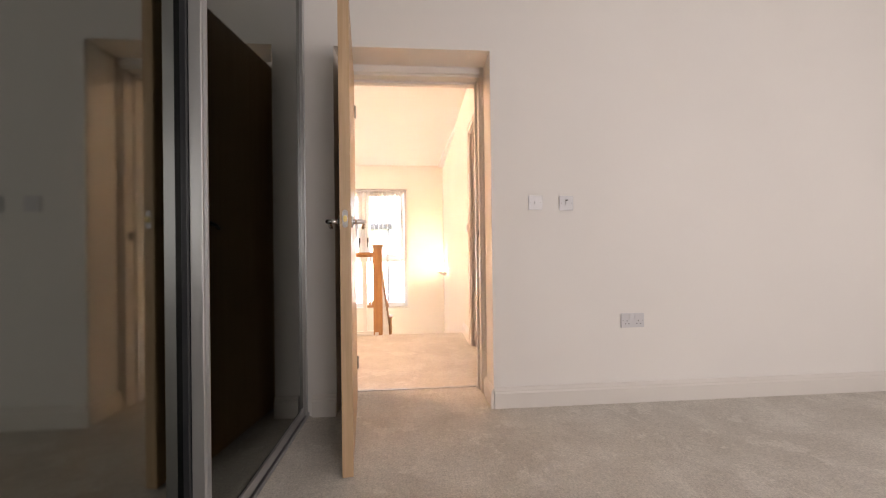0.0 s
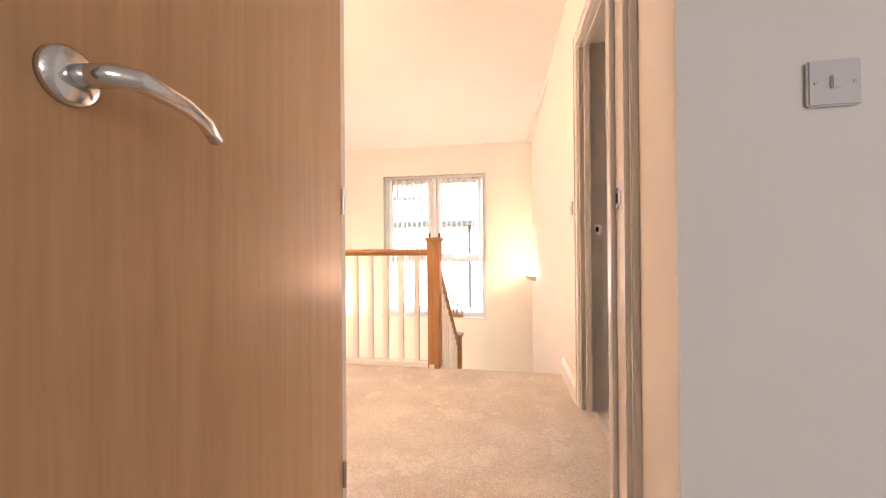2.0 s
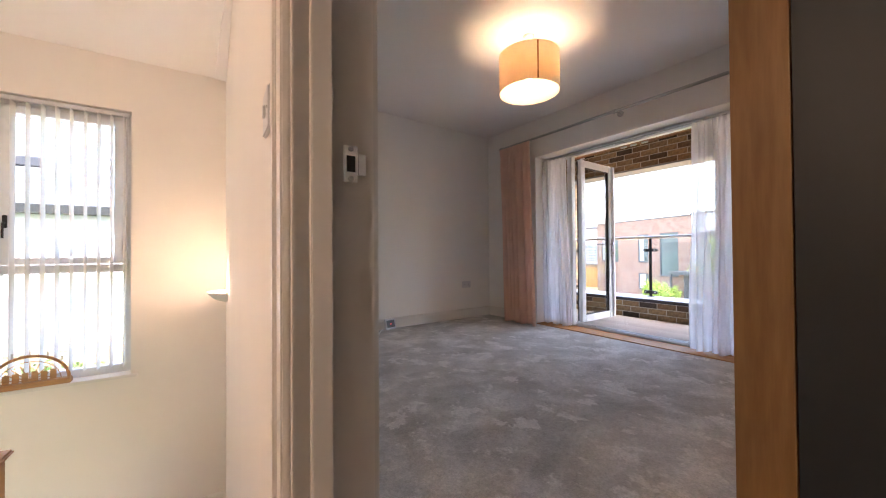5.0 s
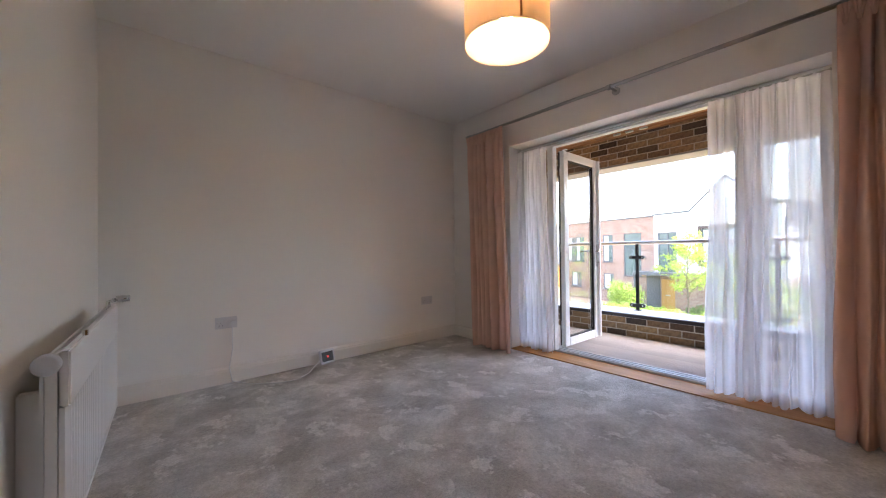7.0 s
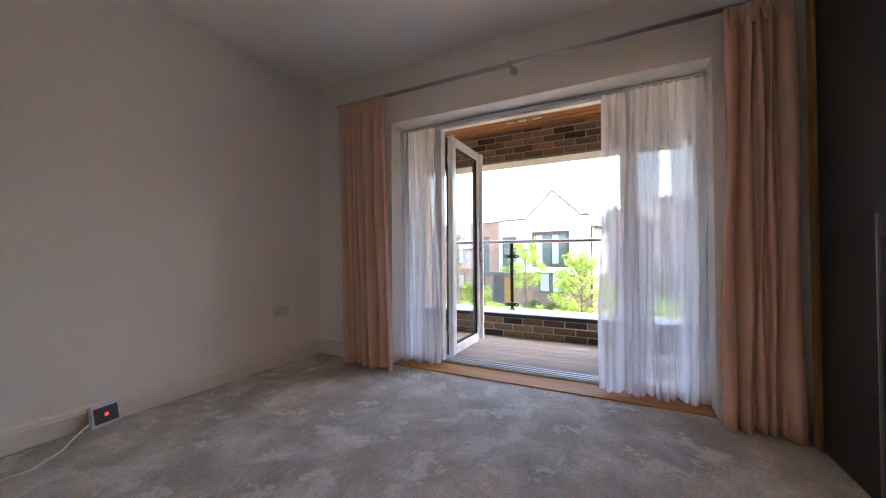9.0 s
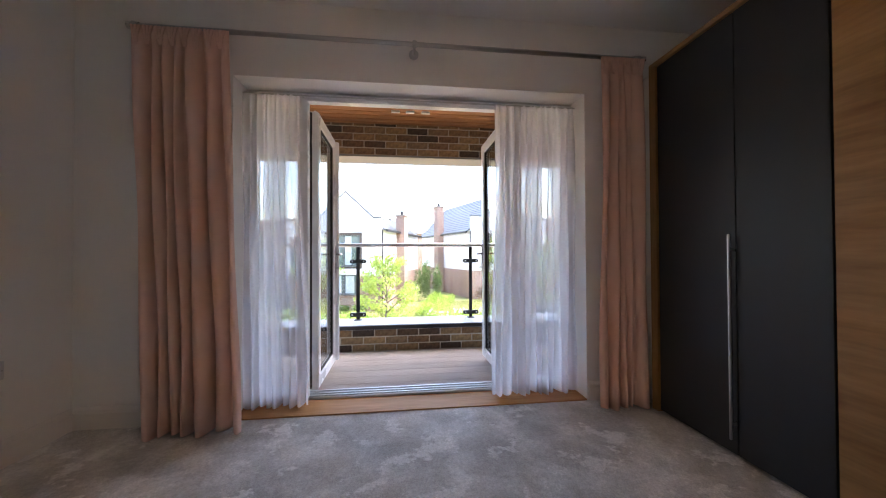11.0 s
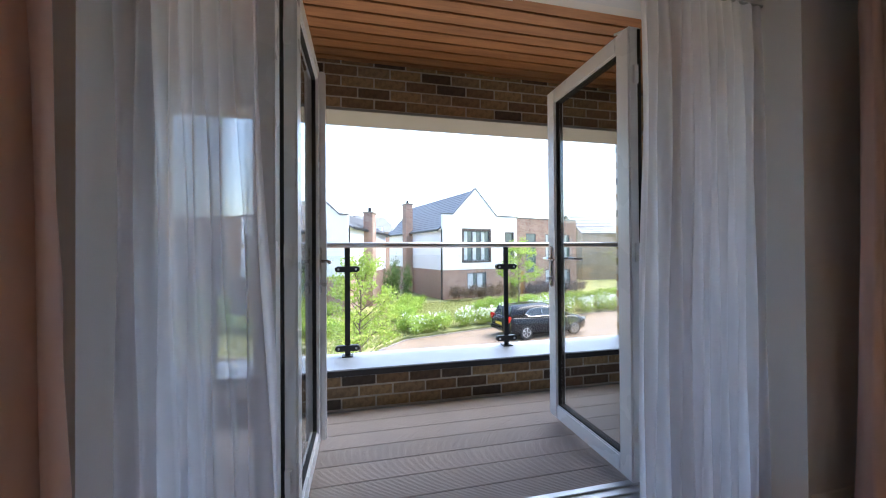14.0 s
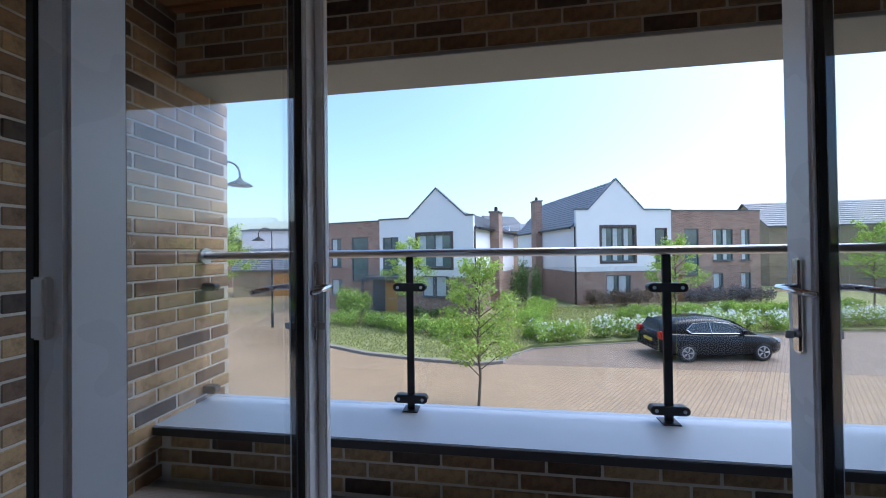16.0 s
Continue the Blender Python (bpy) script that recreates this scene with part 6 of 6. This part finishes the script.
CAB = [(-2.02, 0.70, 0.94, 0.97), (-1.85, 0.72, 0.94, 1.24), (-1.35, 0.76, 0.94, 1.40), (-0.6, 0.78, 0.93, 1.455), (0.0, 0.78, 0.92, 1.44), (0.45, 0.76, 0.92, 1.34), (0.85, 0.74, 0.91, 1.12), (1.22, 0.72, 0.88, 0.91)]
bm = B()
rings = []
for x, w, lo, hi in CAB:
    t = 1 - 0.22 * (hi - lo) / 0.5
    sec = [(0, lo - 0.02), (w + 0.06, lo - 0.01), (w * t + 0.05, lo + (hi - lo) * 0.84), (w * t * 0.92, hi - 0.015), (0, hi + 0.012)]
    full = sec + [(-y, z) for y, z in sec[-2:0:-1]]
    rings.append([bm.verts.new((x, y, z)) for y, z in full])
for a, b in zip(rings, rings[1:]):
    for k in range(len(a)):
        bm.faces.new((a[k], a[(k + 1) % len(a)], b[(k + 1) % len(a)], b[k]))
bm.faces.new(rings[0])
bm.faces.new(rings[-1])
part("roof", bm, PAINT, car, "black roof and pillars", True)


def side_glass(pts, s):
    bm = B()
    lo = [bm.verts.new((x, s * (y + 0.004), z)) for x, y, z in pts]
    hi = [bm.verts.new((x, s * (y + 0.016), z)) for x, y, z in pts]
    bm.faces.new(lo)
    bm.faces.new(hi)
    for i in range(len(pts)):
        j = (i + 1) % len(pts)
        bm.faces.new((lo[i], lo[j], hi[j], hi[i]))
    return bm


def wy(x, z):
    """Half width of the cabin's side at x and height z."""
    for (x0, w0, l0, h0), (x1, w1, l1, h1) in zip(CAB, CAB[1:]):
        if x0 <= x <= x1:
            f = (x - x0) / (x1 - x0)
            w, lo, hi = w0 + (w1 - w0) * f, l0 + (l1 - l0) * f, h0 + (h1 - h0) * f
            t = 1 - 0.22 * (hi - lo) / 0.5
            g = min(1, max(0, (z - lo) / max(0.01, 0.84 * (hi - lo))))
            return (w + 0.06) * (1 - g) + (w * t + 0.05) * g
    return 0.75


for s in (1, -1):
    for xs in ([(-1.26, 1.10), (-1.12, 0.985), (-0.46, 0.97), (-0.46, 1.335), (-0.98, 1.29)], [(-0.40, 0.97), (0.78, 0.95), (0.30, 1.26), (-0.02, 1.325), (-0.40, 1.335)]):
        w = part("side_window", side_glass([(x, wy(x, z), z) for x, z in xs], s), TINT, car, "dark tinted side window")
        bm = B()
        tube(bm, [(x, s * (wy(x, z) + 0.012), z) for x, z in xs + xs[:1]], 0.010, 6)
        part("window_trim", bm, CHROME, w, "bright window trim")
    bm = B()
    box(bm, 0.62, 0.82, s * 0.90 - 0.06, s * 0.90 + 0.10, 0.93, 1.06, 0.03)
    part("wing_mirror", bm, PAINT, car)
    part("tail_light", box(B(), -2.17, -1.98, s * 0.66 - 0.13, s * 0.66 + 0.13, 0.76, 1.02, 0.03), paint("red_lens", (0.45, 0.02, 0.015), 0.15, 0.1), car, "red tail light")
    part("headlight", box(B(), 1.86, 2.12, s * 0.62 - 0.15, s * 0.62 + 0.13, 0.60, 0.73, 0.03), paint("clear_lens", (0.5, 0.52, 0.54), 0.1, 0.05), car, "clear headlight")
    for x in (-1.30, 1.33):
        wheel = part("wheel", lathe(B(), [(0.0, -0.10), (0.21, -0.10), (0.215, 0.09), (0.0, 0.06)], (x, s * 0.80, 0.315), 24, axis="y"), DARK_METAL, car)
        part("tyre", lathe(B(), [(0.205, -0.10), (0.29, -0.11), (0.315, -0.08), (0.315, 0.08), (0.29, 0.11), (0.205, 0.10), (0.205, -0.10)], (x, s * 0.80, 0.315), 28, axis="y"), RUBBER, wheel, "black tyre", True)
        bm = B()
        lathe(bm, [(0.185, 0.08), (0.21, 0.085), (0.21, 0.11), (0.185, 0.10), (0.185, 0.08)], (x, s * 0.80 if s > 0 else s * 0.80 - 0.19, 0.315), 28, axis="y")
        for k in range(5):
            a = 2 * math.pi * k / 5
            for e in (-0.12, 0.12):
                tube(bm, [(x + 0.03 * math.cos(a), s * 0.895, 0.315 + 0.03 * math.sin(a)), (x + 0.195 * math.cos(a + e), s * 0.895, 0.315 + 0.195 * math.sin(a + e))], 0.016, 6)
        part("rim", bm, SILVER, wheel, "silver spoked alloy rim")
part("rear_window", box(B(), -0.29, 0.29, -0.60, 0.60, 0.0, 0.012, 0.002, Matrix.Translation((-1.965, 0, 1.10)) @ pose(0, 0, 0, 0, -60, 0)), TINT, car, "dark rear window")
part("windscreen", box(B(), -0.40, 0.40, -0.60, 0.60, 0.0, 0.012, 0.002, Matrix.Translation((0.86, 0, 1.135)) @ pose(0, 0, 0, 0, 31, 0)), TINT, car, "raked windscreen")
part("number_plate", box(B(), -2.185, -2.165, -0.26, 0.26, 0.60, 0.71, 0.004), paint("yellow_plate", (0.65, 0.48, 0.04), 0.4, 0.05), car, "yellow rear number plate")
part("bumper", box(B(), -2.20, -2.02, -0.72, 0.72, 0.34, 0.52, 0.04), PAINT, car)

# ---- street lamps ----


def street_lamp(x, y, h, rot, label):
    m = Matrix.Translation((x, y, GROUND)) @ pose(0, 0, 0, 0, 0, rot)
    root = thing("street_lamp", (0, 0, 0), label, "street lamp", "street lamps", m=m)
    bm = B()
    tube(bm, [(0, 0, 0), (0, 0, 0.9)], 0.075, 14, 0.07)
    tube(bm, [(0, 0, 0.9), (0, 0, h - 1.2)], 0.05, 12, 0.045)
    part("post", bm, DARK_METAL, root)
    pts = [(0, 0, h - 1.2), (0, 0, h - 0.45)] + [(0.36 - 0.36 * math.cos(a), 0, h - 0.45 + 0.36 * math.sin(a)) for a in [math.pi * k / 12 for k in range(1, 13)]] + [(0.72, 0, h - 0.62)]
    part("swan_neck", tube(B(), pts, 0.028, 10), DARK_METAL, root, "curved swan neck", True)
    part("lamp_head", lathe(B(), [(0.0, 0.10), (0.06, 0.09), (0.10, 0.03), (0.26, -0.05), (0.33, -0.11), (0.30, -0.115), (0.0, -0.09)], (0.72, 0, h - 0.66), 24), DARK_METAL, root, "wide dish lamp head", True)
    return root


street_lamp(12.9, 12.64, 6.64, -82, "dark swan-neck street lamp with a dish head")
street_lamp(21.6, 16.7, 5.45, 98, "dark swan-neck street lamp further along the street")

# ---- decking and bricks of the balcony, piece by piece ----
deck = thing("balcony_deck", (4.9, 4.7, -0.03), "grey-brown grooved composite decking boards", "decking", kind="structure")


def board_mesh(w, length):
    bm = B()
    prof = [(-w / 2, 0.0), (-w / 2, 0.020), (-w / 2 + 0.004, 0.024)]
    n = 14
    for k in range(n):
        a = -w / 2 + 0.006 + (w - 0.012) * k / n
        g = (w - 0.012) / n
        prof += [(a + g * 0.15, 0.024), (a + g * 0.5, 0.0215), (a + g * 0.85, 0.024)]
    prof += [(w / 2 - 0.004, 0.024), (w / 2, 0.020), (w / 2, 0.0)]
    extrude(bm, prof, "y", -length / 2, length / 2)
    return finish(bm, DECK, "deck_board")


dm = board_mesh(0.140, 3.64)
x = 4.412
while x < 5.43:
    o = new("deck_board", dm)
    o.parent, o.location = deck, (x - 4.9, 0, -0.002)
    x += 0.146


def brick_mesh(w, d, h):
    bm = B()
    box(bm, -w / 2, w / 2, -d / 2, d / 2, -h / 2, h / 2)
    bmesh.ops.bevel(bm, geom=list(bm.edges), offset=0.004, segments=1, affect="EDGES")
    return finish(bm, STOCK, "brick")


WHOLE, HALF = brick_mesh(0.215, 0.06, 0.065), brick_mesh(0.1025, 0.06, 0.065)


def lay(root, origin, along, length, z0, courses, out, rise=0.075):
    """Courses of single bricks on a face: origin at its start, along and out are level directions."""
    rng = random.Random(int(abs(origin[0] * 31 + origin[1] * 17) * 10))
    d, o = Vector((*along, 0)).normalized(), Vector((*out, 0)).normalized()
    rot = math.atan2(d.y, d.x)
    base = OFF[root][0]
    for c in range(courses):
        s = -0.1125 if c % 2 else 0.0
        while s < length - 0.02:
            a, b = max(0, s), min(length, s + 0.215)
            if b - a > 0.05:
                me = WHOLE if b - a > 0.16 else HALF
                ob = new("brick", me)
                ob.parent = root
                p = Vector((*origin, 0)) + d * ((a + b) / 2) + o * (-0.0265 + rng.uniform(-0.0015, 0.002))
                ob.location = p - base + Vector((0, 0, z0 + rise * (c + 0.5)))
                ob.rotation_euler = (0, 0, rot + rng.uniform(-0.006, 0.006))
                ob.scale = ((b - a) / (0.215 if me is WHOLE else 0.1025), 1, 1)
            s += 0.225


lay(parapet, (5.45, 2.885), (0, 1), 3.645, -0.03, 3, (-1, 0))
beam = thing("brick_beam", (5.7, 4.7, 2.011), "dark stock-brick beam over the balcony opening", "beam", kind="structure")
part("core", box(B(), 5.546, 5.564, 2.886, 6.528, 2.011, 2.40), MORTAR, beam)
lay(beam, (5.545, 2.885), (0, 1), 3.645, 2.011, 5, (-1, 0))
for y, s, nm in ((6.53, 1, "pier_north"), (2.885, -1, "pier_south")):
    pier = thing(nm, (5.1, y + 0.2 * s, -0.3), "full-height stock-brick wall closing the balcony end", "wall", kind="structure")
    part("core", box(B(), 4.336, 5.904, min(y + 0.001 * s, y + 0.35 * s), max(y + 0.001 * s, y + 0.35 * s), -2.9, 2.9), MORTAR, pier)
    lay(pier, (4.42, y), (1, 0), 1.485, -0.03, 33, (0, -s))
    lay(pier, (5.905, y + (0.012 if s > 0 else -0.34)), (0, 1), 0.33, -0.03, 33, (1, 0))
